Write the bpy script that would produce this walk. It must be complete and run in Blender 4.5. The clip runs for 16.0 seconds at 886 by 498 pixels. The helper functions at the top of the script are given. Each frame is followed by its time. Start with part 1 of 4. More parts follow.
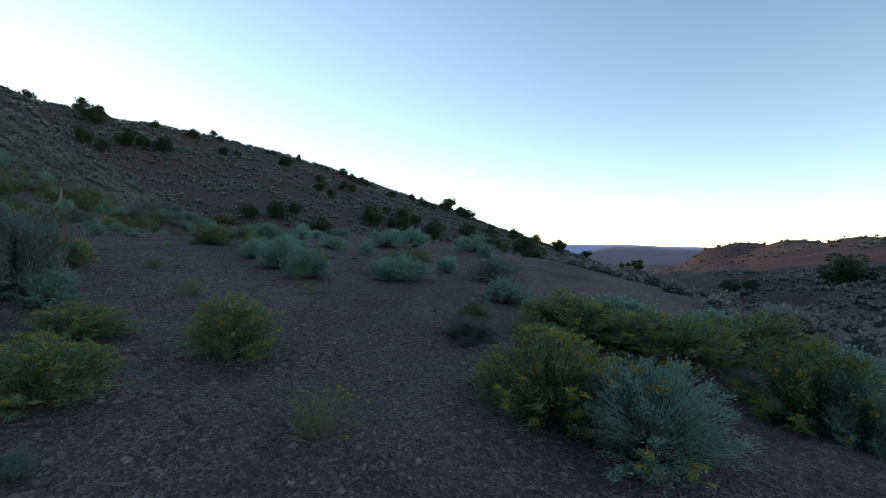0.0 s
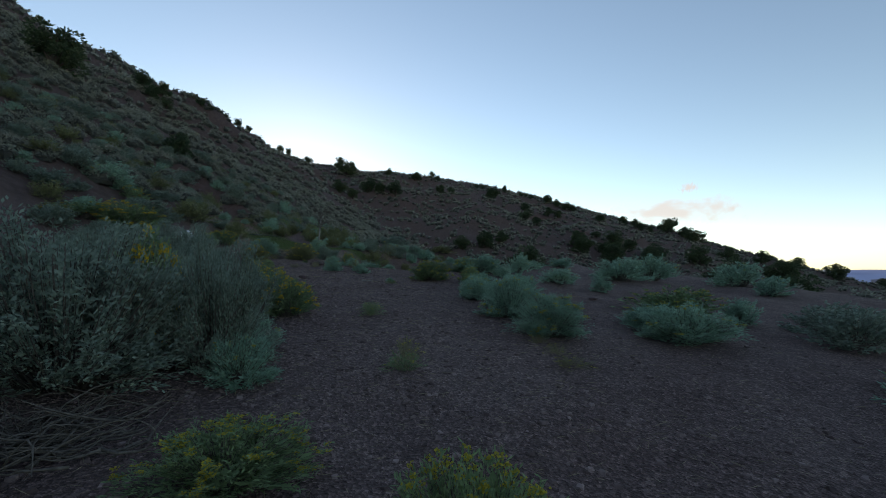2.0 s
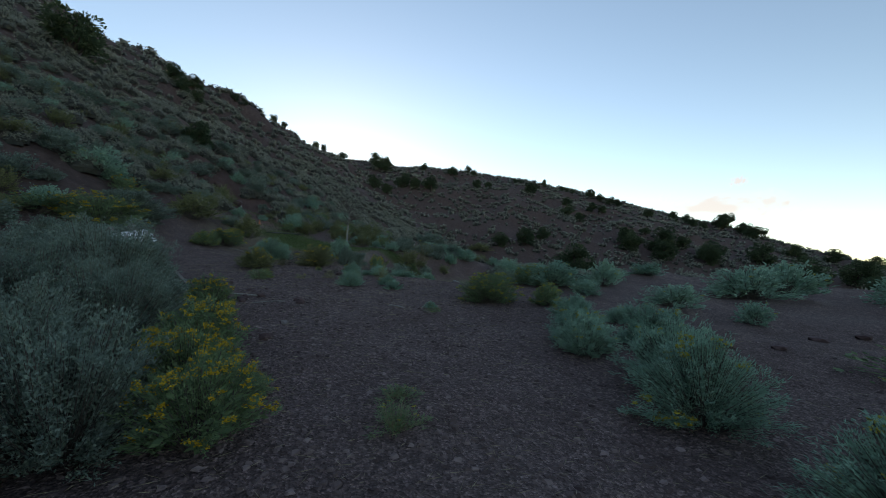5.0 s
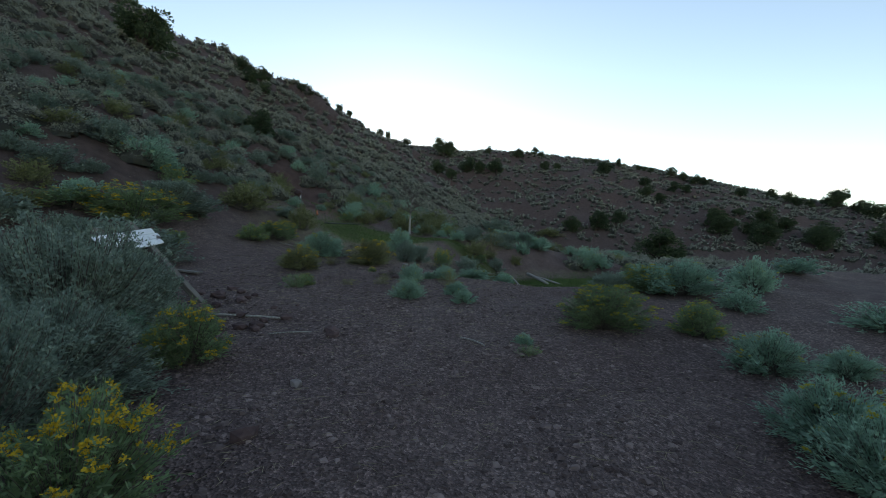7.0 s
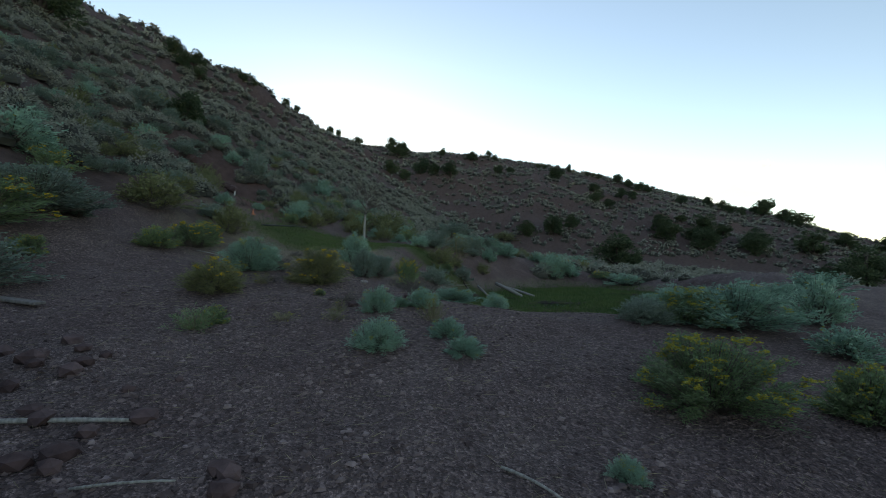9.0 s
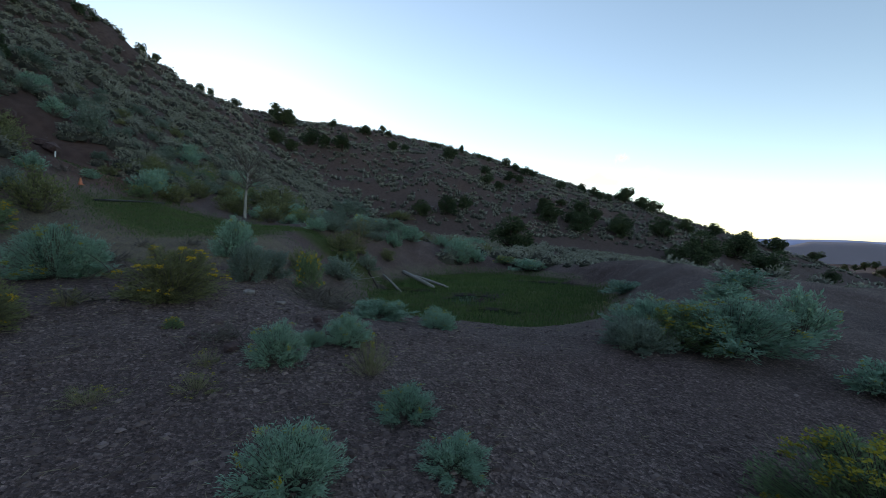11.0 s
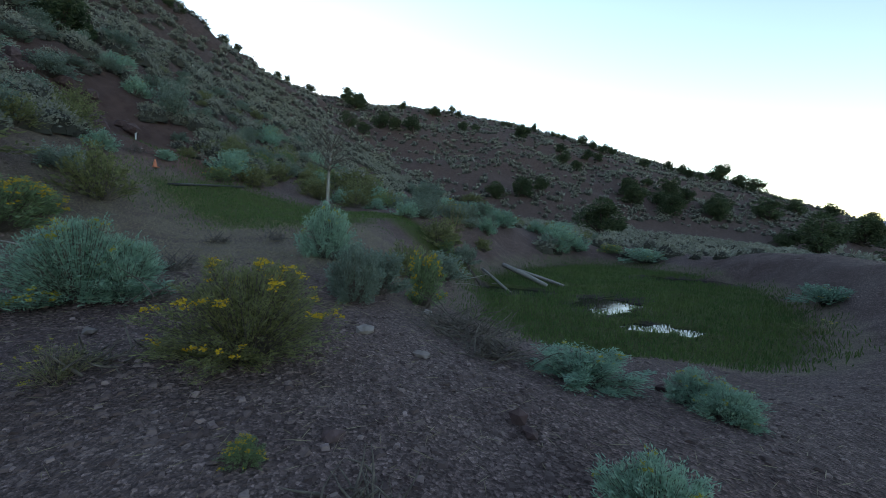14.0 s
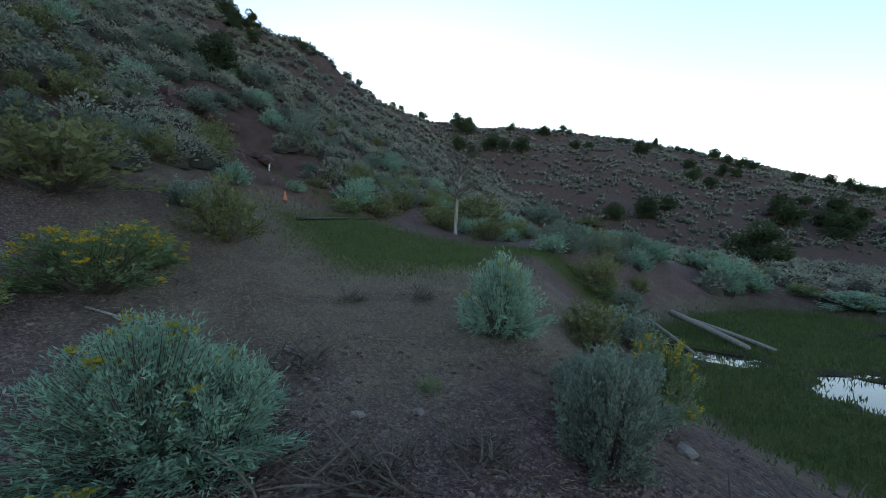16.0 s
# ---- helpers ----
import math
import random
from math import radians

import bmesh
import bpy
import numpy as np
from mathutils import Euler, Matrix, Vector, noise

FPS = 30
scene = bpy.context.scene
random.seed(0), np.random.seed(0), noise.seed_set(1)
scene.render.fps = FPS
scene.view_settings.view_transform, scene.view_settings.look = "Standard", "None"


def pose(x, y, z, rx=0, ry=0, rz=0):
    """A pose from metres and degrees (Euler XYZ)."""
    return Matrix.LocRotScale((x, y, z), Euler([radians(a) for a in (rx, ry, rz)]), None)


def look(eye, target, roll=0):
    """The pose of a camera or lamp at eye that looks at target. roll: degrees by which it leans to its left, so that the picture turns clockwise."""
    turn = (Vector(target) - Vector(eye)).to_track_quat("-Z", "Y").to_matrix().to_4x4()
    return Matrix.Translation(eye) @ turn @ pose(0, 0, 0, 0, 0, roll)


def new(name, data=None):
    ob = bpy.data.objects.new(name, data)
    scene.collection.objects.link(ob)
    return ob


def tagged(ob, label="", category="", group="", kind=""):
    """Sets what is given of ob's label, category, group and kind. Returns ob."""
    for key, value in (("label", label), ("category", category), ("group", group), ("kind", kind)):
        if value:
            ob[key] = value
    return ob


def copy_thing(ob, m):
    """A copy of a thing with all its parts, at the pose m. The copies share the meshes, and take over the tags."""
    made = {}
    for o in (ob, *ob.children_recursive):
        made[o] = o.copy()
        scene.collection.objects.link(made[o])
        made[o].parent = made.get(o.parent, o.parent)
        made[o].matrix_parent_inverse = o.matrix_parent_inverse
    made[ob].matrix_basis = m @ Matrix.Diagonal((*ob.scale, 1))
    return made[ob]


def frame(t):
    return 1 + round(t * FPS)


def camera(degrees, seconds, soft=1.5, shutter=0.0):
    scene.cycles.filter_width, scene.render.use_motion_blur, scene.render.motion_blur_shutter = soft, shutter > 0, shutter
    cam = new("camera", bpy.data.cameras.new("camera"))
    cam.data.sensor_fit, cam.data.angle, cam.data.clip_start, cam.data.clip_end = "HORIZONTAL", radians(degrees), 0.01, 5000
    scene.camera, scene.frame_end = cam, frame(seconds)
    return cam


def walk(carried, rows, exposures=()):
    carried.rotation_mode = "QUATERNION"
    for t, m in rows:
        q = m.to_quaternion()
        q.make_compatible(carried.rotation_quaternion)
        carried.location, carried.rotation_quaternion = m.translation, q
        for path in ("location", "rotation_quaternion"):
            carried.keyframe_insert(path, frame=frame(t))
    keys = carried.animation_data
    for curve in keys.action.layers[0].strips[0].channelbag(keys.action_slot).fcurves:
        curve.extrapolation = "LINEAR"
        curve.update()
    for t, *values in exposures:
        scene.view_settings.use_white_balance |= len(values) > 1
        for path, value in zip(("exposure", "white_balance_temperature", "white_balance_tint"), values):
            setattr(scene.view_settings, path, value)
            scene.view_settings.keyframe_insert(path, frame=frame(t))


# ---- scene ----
cam = camera(92.1, 16.0, soft=0.55)
PATH = [
    (0, (0.115, 0.749, 1.492), (0.111, 2.749, 1.5), 0.5),
    (0.5, (-0.132, 1.384, 1.628), (-0.563, 3.336, 1.67), 0.3),
    (1, (-0.485, 2.01, 1.659), (-1.188, 3.88, 1.734), 0.3),
    (1.5, (-0.88, 2.531, 1.776), (-1.728, 4.339, 1.88), 0.4),
    (2, (-1.166, 3.092, 1.755), (-2.07, 4.871, 1.881), 0.4),
    (2.5, (-1.554, 3.66, 1.834), (-2.483, 5.426, 1.977), 0.5),
    (3, (-1.871, 4.207, 1.926), (-2.822, 5.96, 2.079), 0.5),
    (3.5, (-2.27, 4.765, 2.044), (-3.238, 6.508, 2.201), 0.6),
    (6, (-4.23, 7.159, 2.393), (-5.387, 8.789, 2.449), 0.7),
    (6.5, (-4.639, 7.609, 2.535), (-5.871, 9.184, 2.577), 0.6),
    (7, (-5.062, 8.164, 2.567), (-6.352, 9.692, 2.601), 0.6),
    (7.5, (-5.576, 8.61, 2.664), (-6.895, 10.114, 2.694), 0.7),
    (8, (-6.033, 9.072, 2.664), (-7.344, 10.582, 2.693), 0.7),
    (8.5, (-6.563, 9.473, 2.764), (-7.809, 11.037, 2.803), 0.8),
    (9, (-7.021, 9.841, 2.815), (-8.128, 11.506, 2.863), 0.8),
    (9.5, (-7.458, 10.316, 2.898), (-8.362, 12.099, 2.942), 0.9),
    (10, (-7.846, 10.659, 3.008), (-8.551, 12.531, 3.031), 1.1),
    (12.5, (-9.769, 12.578, 3.235), (-10.406, 14.469, 3.102), 1.2),
    (13, (-10.146, 12.915, 3.242), (-10.839, 14.786, 3.095), 1.2),
    (13.5, (-10.521, 13.112, 3.266), (-11.3, 14.948, 3.118), 1.2),
    (14, (-10.933, 13.327, 3.291), (-11.857, 15.095, 3.156), 1.3),
    (14.5, (-11.529, 13.642, 3.328), (-12.624, 15.312, 3.219), 1.4),
    (15, (-12.12, 13.882, 3.465), (-13.36, 15.448, 3.379), 1.4),
    (15.5, (-12.648, 14.222, 3.561), (-13.961, 15.729, 3.495), 1.5),
    (16, (-13.069, 14.54, 3.66), (-14.389, 16.042, 3.611), 1.6),
]
EXPOSURES = [(0.0, 1.3, 7500, 12), (1.5, 0.95, 7800, 12), (3.5, 0.9, 7800, 12), (6.0, 1.3, 8200, 12), (8.0, 1.5, 8600, 12), (9.0, 1.4, 8600, 12), (10.0, 1.17, 7900, 12), (12.5, 1.55, 7900, 12), (16.0, 1.85, 8000, 12)]
walk(cam, [(t, look(e, g, r)) for t, e, g, r in PATH], exposures=EXPOSURES)

# ---- world and sun ----
SUN_AZ = 46.0     # degrees left of the y axis
SUN_EL = 9.0
world = bpy.data.worlds.new("dusk_sky")
scene.world = world
world.use_nodes = True
wn, wl = world.node_tree.nodes, world.node_tree.links
sky = wn.new("ShaderNodeTexSky")
sky.sky_type = "NISHITA"
sky.sun_disc = False
sky.sun_elevation = radians(SUN_EL)
sky.sun_rotation = radians(-SUN_AZ)
sky.altitude = 1800
sky.air_density, sky.dust_density, sky.ozone_density = 1.0, 0.3, 1.5
wl.new(sky.outputs[0], wn["Background"].inputs["Color"])
wn["Background"].inputs["Strength"].default_value = 0.15
sun = new("sun", bpy.data.lights.new("sun", "SUN"))
sun.data.energy, sun.data.angle, sun.data.color = 0.9, radians(0.5), (1.0, 0.62, 0.36)
sd = Vector((-math.sin(radians(SUN_AZ)) * math.cos(radians(SUN_EL)), math.cos(radians(SUN_AZ)) * math.cos(radians(SUN_EL)), math.sin(radians(SUN_EL))))
sun.matrix_world = look((0, 0, 80), Vector((0, 0, 80)) - sd)

# ---- terrain shape ----
# terrain-begin
def smin(a, b, k):
    h = np.clip(0.5 + 0.5 * (b - a) / k, 0, 1)
    return b + (a - b) * h - k * h * (1 - h)


def smax(a, b, k):
    return -smin(-a, -b, k)


def step(lo, hi, v):
    t = np.clip((v - lo) / (hi - lo), 0, 1)
    return t * t * (3 - 2 * t)


def waves(x, y, size, seed):
    """Cheap smooth noise, about -1 to 1, with features of that size."""
    rng = np.random.default_rng(seed)
    out = 0
    for k in range(9):
        a, p, f = rng.uniform(0, 6.283), rng.uniform(0, 6.283), 6.283 / size * rng.uniform(0.6, 1.7)
        out = out + np.sin((x * math.cos(a) + y * math.sin(a)) * f + p + 0.8 * np.sin((y * math.cos(a) - x * math.sin(a)) * f * 0.7 + p * 2))
    return out / 4.2


WATER = 1.20


def pond_d(x, y):
    """1 on the rim of the marsh, 0 in its middle."""
    c, s = math.cos(0.12), math.sin(0.12)
    u, v = c * (x + 12.2) + s * (y - 27.6), -s * (x + 12.2) + c * (y - 27.6)
    return np.sqrt((u / 3.9) ** 2 + (v / 7.2) ** 2) + 0.05 * waves(x, y, 4.0, 5)


def pool_d(x, y):
    """Open water where this is under 1."""
    p1 = np.sqrt(((x + 12.2) / 0.75) ** 2 + ((y - 24.9) / 1.1) ** 2)
    p2 = np.sqrt(((x + 11.0) / 0.65) ** 2 + ((y - 22.8) / 0.35) ** 2)
    p3 = np.sqrt(((x + 9.3) / 2.4) ** 2 + ((y - 31.6) / 0.8) ** 2)
    p4 = np.sqrt(((x + 15.2) / 1.3) ** 2 + ((y - 25.6) / 0.5) ** 2)
    return np.minimum(np.minimum(p1, p2), np.minimum(p3, p4)) + 0.45 * waves(x, y, 0.8, 9)


def lawn_d(x, y):
    """The green seep above the pond: under 1 inside."""
    return np.sqrt(((x + 20.2) / 2.4) ** 2 + ((y - 21.2) / 2.7) ** 2) + 0.12 * waves(x, y, 2.5, 6)


def height(x, y):
    x, y = np.asarray(x, float), np.asarray(y, float)
    r = np.hypot(x + 7, y - 9)
    xe = smax(smin(x, 70, 10), -70, 10)
    ye = smax(smin(y, 27, 5), -60, 10)
    base = 0.063 - 0.095 * xe + 0.064 * ye - 0.13 * smax(xe - 5, 0, 3) - 1.3 * step(31, 43, y)
    # the steep hill that the walk follows, and the long hill beyond the pond
    hill = -5.47 - 0.603 * x - 0.183 * y
    hill = hill + (0.5 + 1.3 * step(20, 60, r)) * waves(x, y, 22, 1) * step(2, 14, hill - base) + 0.22 * waves(x, y, 5, 2) * step(0.5, 4, hill - base)
    hill = smin(hill, 37.8 + 0.05 * (88 - y) + 1.2 * waves(x, y, 30, 3), 4)
    far = smin(-44.2 - 0.373 * x + 0.452 * y, -19.4 - 0.369 * x + 0.224 * y, 8)
    far = far + (1.1 * waves(x, y, 30, 4) + 0.4 * waves(x, y, 9, 14)) * step(2, 10, far - base)
    crest = 37.5 - 0.29 * smax(x + 58, 0, 20) - 0.2 * smax(y - 168, 0, 10) + 0.7 * waves(x, y, 26, 7)
    far = smin(far, crest, 5)
    # the slope on the other side of the wash
    e = 0.9 * (x - 27) - 0.42 * (y - 12)
    side = smin(-4.6 + 0.22 * e + 0.9 * waves(x, y, 18, 8), 2.4 + 0.02 * e + 1.1 * waves(x, y, 35, 11), 3)
    z = smax(smax(base, hill, 1.1), smax(far, side, 2), 1.4)
    z = z + 0.035 * waves(x, y, 2.2, 12) * step(60, 20, r) + 0.10 * waves(x, y, 7, 13) * step(3, 8, np.abs(x + 7 + 0.85 * (y - 9)) * 0.76)
    # the cut bank of red earth behind the seep
    bank = np.exp(-((x + 27.0) / 2.2) ** 2 - ((y - 20.5) / 3.0) ** 2)
    z = z - 1.0 * bank + 0.25 * bank * waves(x, y, 1.6, 15)
    # pond, berm and lawn
    z = z + 0.35 * np.exp(-((x + 6.3) / 1.6) ** 2 - ((y - 25.5) / 4.0) ** 2)
    d = pond_d(x, y)
    floor = WATER + 0.05 + 0.03 * waves(x, y, 1.3, 16)
    floor = np.where(pool_d(x, y) < 1.12, floor - 0.3 * step(1.12, 0.75, pool_d(x, y)), floor)
    z = z * step(0.95, 1.75, d) + floor * (1 - step(0.95, 1.75, d))
    return z
# terrain-end


# ---- materials ----
def material(name, rough=0.9, metal=0.0):
    m = bpy.data.materials.new(name)
    m.use_nodes = True
    b = m.node_tree.nodes["Principled BSDF"]
    b.inputs["Roughness"].default_value = rough
    b.inputs["Metallic"].default_value = metal
    b.inputs["Specular IOR Level"].default_value = 0.25
    return m, m.node_tree.nodes, m.node_tree.links, b


def ramp(n, l, src, stops):
    r = n.new("ShaderNodeValToRGB")
    while len(r.color_ramp.elements) < len(stops):
        r.color_ramp.elements.new(0.5)
    for e, (p, c) in zip(r.color_ramp.elements, stops):
        e.position, e.color = p, (*c, 1)
    l.new(src, r.inputs[0])
    return r.outputs[0]


def tex(n, l, kind, scale, detail=4.0, src=None):
    t = n.new("ShaderNodeTexNoise" if kind == "noise" else "ShaderNodeTexVoronoi")
    t.inputs["Scale"].default_value = scale
    if kind == "noise":
        t.inputs["Detail"].default_value = detail
    if src is None:
        src = n.new("ShaderNodeNewGeometry").outputs["Position"]
    l.new(src, t.inputs["Vector"])
    return t


def mix(n, l, fac, a, b, blend="MIX"):
    m = n.new("ShaderNodeMix")
    m.data_type, m.blend_type = "RGBA", blend
    for sock, v in ((m.inputs[0], fac), (m.inputs[6], a), (m.inputs[7], b)):
        if isinstance(v, (int, float)):
            sock.default_value = v
        elif isinstance(v, tuple):
            sock.default_value = (*v, 1)
        else:
            l.new(v, sock)
    return m.outputs[2]


def bump(n, l, b, src, strength, distance):
    k = n.new("ShaderNodeBump")
    k.inputs["Strength"].default_value, k.inputs["Distance"].default_value = strength, distance
    l.new(src, k.inputs["Height"])
    if b.inputs["Normal"].links:
        l.new(b.inputs["Normal"].links[0].from_socket, k.inputs["Normal"])
    l.new(k.outputs[0], b.inputs["Normal"])


def leaf_material(name, dark, mid, light):
    """Foliage: tint per plant, then per leaf."""
    m, n, l, b = material(name, 0.75)
    info, geo, at = n.new("ShaderNodeObjectInfo"), n.new("ShaderNodeNewGeometry"), n.new("ShaderNodeAttribute")
    at.attribute_name = "tint"
    add = n.new("ShaderNodeMath")
    add.operation = "ADD"
    l.new(info.outputs["Random"], add.inputs[0])
    l.new(at.outputs["Fac"], add.inputs[1])
    fr = n.new("ShaderNodeMath")
    fr.operation = "FRACT"
    l.new(add.outputs[0], fr.inputs[0])
    plant = ramp(n, l, fr.outputs[0], [(0.0, mid), (0.5, light), (1.0, mid)])
    leaf = ramp(n, l, geo.outputs["Random Per Island"], [(0.0, dark), (0.45, mid), (1.0, light)])
    l.new(mix(n, l, 0.5, plant, leaf), b.inputs["Base Color"])
    tr = n.new("ShaderNodeBsdfTranslucent")
    l.new(b.inputs["Base Color"].links[0].from_socket, tr.inputs["Color"])
    ms = n.new("ShaderNodeMixShader")
    ms.inputs[0].default_value = 0.35
    l.new(b.outputs[0], ms.inputs[1])
    l.new(tr.outputs[0], ms.inputs[2])
    l.new(ms.outputs[0], n["Material Output"].inputs["Surface"])
    return m


TEAL = leaf_material("teal_leaves", (0.090, 0.175, 0.132), (0.175, 0.315, 0.235), (0.290, 0.455, 0.335))
SAGE = leaf_material("sage_leaves", (0.066, 0.098, 0.080), (0.135, 0.187, 0.150), (0.235, 0.300, 0.240))
GREEN = leaf_material("green_leaves", (0.064, 0.106, 0.060), (0.134, 0.208, 0.108), (0.214, 0.298, 0.146))
OLIVE = leaf_material("olive_leaves", (0.069, 0.083, 0.039), (0.145, 0.159, 0.076), (0.241, 0.248, 0.110))
HILLSAGE = leaf_material("hill_sage_leaves", (0.095, 0.099, 0.076), (0.193, 0.200, 0.158), (0.335, 0.342, 0.282))
YELLOW = leaf_material("yellow_flowers", (0.299, 0.172, 0.014), (0.529, 0.333, 0.023), (0.644, 0.437, 0.046))
LIME = leaf_material("lime_flowers", (0.22, 0.19, 0.025), (0.34, 0.29, 0.04), (0.44, 0.37, 0.055))
JUNIPER = leaf_material("juniper_leaves", (0.024, 0.040, 0.022), (0.048, 0.074, 0.038), (0.088, 0.118, 0.056))
# woody heart of the hill bushes, darkened further for shade under the leaves
HEART = leaf_material("shaded_twigs", (0.032, 0.031, 0.025), (0.055, 0.054, 0.044), (0.085, 0.083, 0.068))
STRAW = leaf_material("straw", (0.14, 0.11, 0.07), (0.25, 0.20, 0.13), (0.36, 0.31, 0.21))
SEDGE = leaf_material("sedge", (0.030, 0.065, 0.020), (0.062, 0.115, 0.036), (0.110, 0.150, 0.050))


def wood_material(name, dark, light, scale):
    m, n, l, b = material(name, 0.85)
    co = n.new("ShaderNodeTexCoord").outputs["Object"]
    mp = n.new("ShaderNodeMapping")
    mp.inputs["Scale"].default_value = (1, 1, 0.12)
    l.new(co, mp.inputs["Vector"])
    t = tex(n, l, "noise", scale, 6, mp.outputs[0])
    l.new(ramp(n, l, t.outputs["Fac"], [(0.32, dark), (0.68, light)]), b.inputs["Base Color"])
    bump(n, l, b, t.outputs["Fac"], 0.5, 0.01)
    return m


TWIG = wood_material("grey_twigs", (0.060, 0.050, 0.043), (0.150, 0.128, 0.108), 30)
DEADWOOD = wood_material("bleached_wood", (0.16, 0.145, 0.13), (0.34, 0.32, 0.29), 40)
BARK = wood_material("bark", (0.035, 0.026, 0.020), (0.095, 0.075, 0.060), 25)
PLANK = wood_material("weathered_planks", (0.095, 0.082, 0.075), (0.200, 0.180, 0.165), 22)


def stone_material(name, dark, light):
    m, n, l, b = material(name, 0.85)
    info = n.new("ShaderNodeObjectInfo")
    geo = n.new("ShaderNodeNewGeometry")
    t = tex(n, l, "noise", 14, 6)
    base = ramp(n, l, t.outputs["Fac"], [(0.3, dark), (0.7, light)])
    v = ramp(n, l, geo.outputs["Random Per Island"], [(0.0, (0.55, 0.48, 0.48)), (0.5, (0.95, 0.9, 0.9)), (0.82, (1.3, 1.26, 1.24)), (1.0, (2.1, 2.1, 2.1))])
    v2 = ramp(n, l, info.outputs["Random"], [(0.0, (0.75, 0.68, 0.66)), (1.0, (1.25, 1.25, 1.25))])
    l.new(mix(n, l, 1.0, mix(n, l, 1.0, base, v, "MULTIPLY"), v2, "MULTIPLY"), b.inputs["Base Color"])
    bump(n, l, b, t.outputs["Fac"], 0.6, 0.02)
    return m


STONE = stone_material("dark_stone", (0.092, 0.069, 0.068), (0.178, 0.142, 0.138))
REDSTONE = stone_material("dark_red_stone", (0.050, 0.032, 0.033), (0.110, 0.074, 0.074))
PALESTONE = stone_material("pale_stone", (0.14, 0.125, 0.12), (0.26, 0.24, 0.23))


def ground_material():
    m, n, l, b = material("stony_soil", 0.95)
    big, mid, fine = tex(n, l, "noise", 0.35, 5), tex(n, l, "noise", 2.6, 6), tex(n, l, "noise", 22, 5)
    chips, chips2 = tex(n, l, "voronoi", 44), tex(n, l, "voronoi", 105)
    soil = ramp(n, l, mid.outputs["Fac"], [(0.30, (0.078, 0.053, 0.051)), (0.52, (0.112, 0.079, 0.075)), (0.75, (0.155, 0.114, 0.106))])
    soil = mix(n, l, 0.45, soil, ramp(n, l, big.outputs["Fac"], [(0.35, (0.083, 0.051, 0.049)), (0.65, (0.148, 0.111, 0.104))]))
    for c, f in ((chips, 0.55), (chips2, 0.45)):
        sep = n.new("ShaderNodeSeparateColor")
        l.new(c.outputs["Color"], sep.inputs[0])
        chip = ramp(n, l, sep.outputs[0], [(0.0, (0.35, 0.30, 0.30)), (0.55, (0.90, 0.86, 0.87)), (0.82, (1.6, 1.55, 1.53)), (1.0, (2.5, 2.48, 2.45))])
        soil = mix(n, l, f, soil, mix(n, l, 1.0, soil, chip, "MULTIPLY"))
    out = soil
    for name, lo, hi, strength in (("red", (0.105, 0.036, 0.028), (0.190, 0.070, 0.052), 0.9), ("slope", (0.055, 0.034, 0.032), (0.104, 0.068, 0.060), 0.85),
                                   ("straw", (0.115, 0.095, 0.062), (0.230, 0.195, 0.130), 0.85), ("marsh", (0.032, 0.042, 0.012), (0.082, 0.098, 0.026), 1.0), ("mud", (0.030, 0.025, 0.022), (0.062, 0.052, 0.045), 0.9)):
        at = n.new("ShaderNodeAttribute")
        at.attribute_name = name
        col = ramp(n, l, fine.outputs["Fac"] if name != "slope" else mid.outputs["Fac"], [(0.3, lo), (0.7, hi)])
        noisy = n.new("ShaderNodeMath")
        noisy.operation, noisy.use_clamp = "MULTIPLY_ADD", True
        l.new(mid.outputs["Fac"], noisy.inputs[0])
        noisy.inputs[1].default_value = 1.1
        sub = n.new("ShaderNodeMath")
        sub.operation = "MULTIPLY_ADD"
        l.new(at.outputs["Fac"], sub.inputs[0])
        sub.inputs[1].default_value, sub.inputs[2].default_value = 2.1, -1.1
        l.new(sub.outputs[0], noisy.inputs[2])
        k = n.new("ShaderNodeMath")
        k.operation = "MULTIPLY"
        l.new(noisy.outputs[0], k.inputs[0])
        k.inputs[1].default_value = strength
        out = mix(n, l, k.outputs[0], out, col)
    l.new(out, b.inputs["Base Color"])
    bump(n, l, b, chips.outputs["Distance"], 0.9, 0.03)
    bump(n, l, b, fine.outputs["Fac"], 0.6, 0.03)
    return m


SOIL = ground_material()
WATERM, n_, l_, b_ = material("pond_water", 0.04)
b_.inputs["Base Color"].default_value = (0.012, 0.014, 0.012, 1)
b_.inputs["Specular IOR Level"].default_value = 0.6
b_.inputs["IOR"].default_value = 1.33
bump(n_, l_, b_, tex(n_, l_, "noise", 9, 2).outputs["Fac"], 0.12, 0.01)
PAINT, n_, l_, b_ = material("flaking_white_paint", 0.7)
t_ = tex(n_, l_, "noise", 9, 8)
l_.new(ramp(n_, l_, t_.outputs["Fac"], [(0.36, (0.12, 0.105, 0.10)), (0.42, (0.62, 0.64, 0.68)), (0.9, (0.78, 0.80, 0.84))]), b_.inputs["Base Color"])
bump(n_, l_, b_, t_.outputs["Fac"], 0.4, 0.01)
MARKER, n_, l_, b_ = material("faded_orange_plastic", 0.5)
l_.new(ramp(n_, l_, tex(n_, l_, "noise", 12, 4).outputs["Fac"], [(0.3, (0.38, 0.10, 0.05)), (0.7, (0.60, 0.20, 0.11))]), b_.inputs["Base Color"])
WHITEPVC, n_, l_, b_ = material("white_plastic", 0.45)
l_.new(ramp(n_, l_, tex(n_, l_, "noise", 20, 4).outputs["Fac"], [(0.3, (0.62, 0.62, 0.60)), (0.7, (0.80, 0.80, 0.78))]), b_.inputs["Base Color"])
BLACKPIPE, n_, l_, b_ = material("black_hose", 0.5)
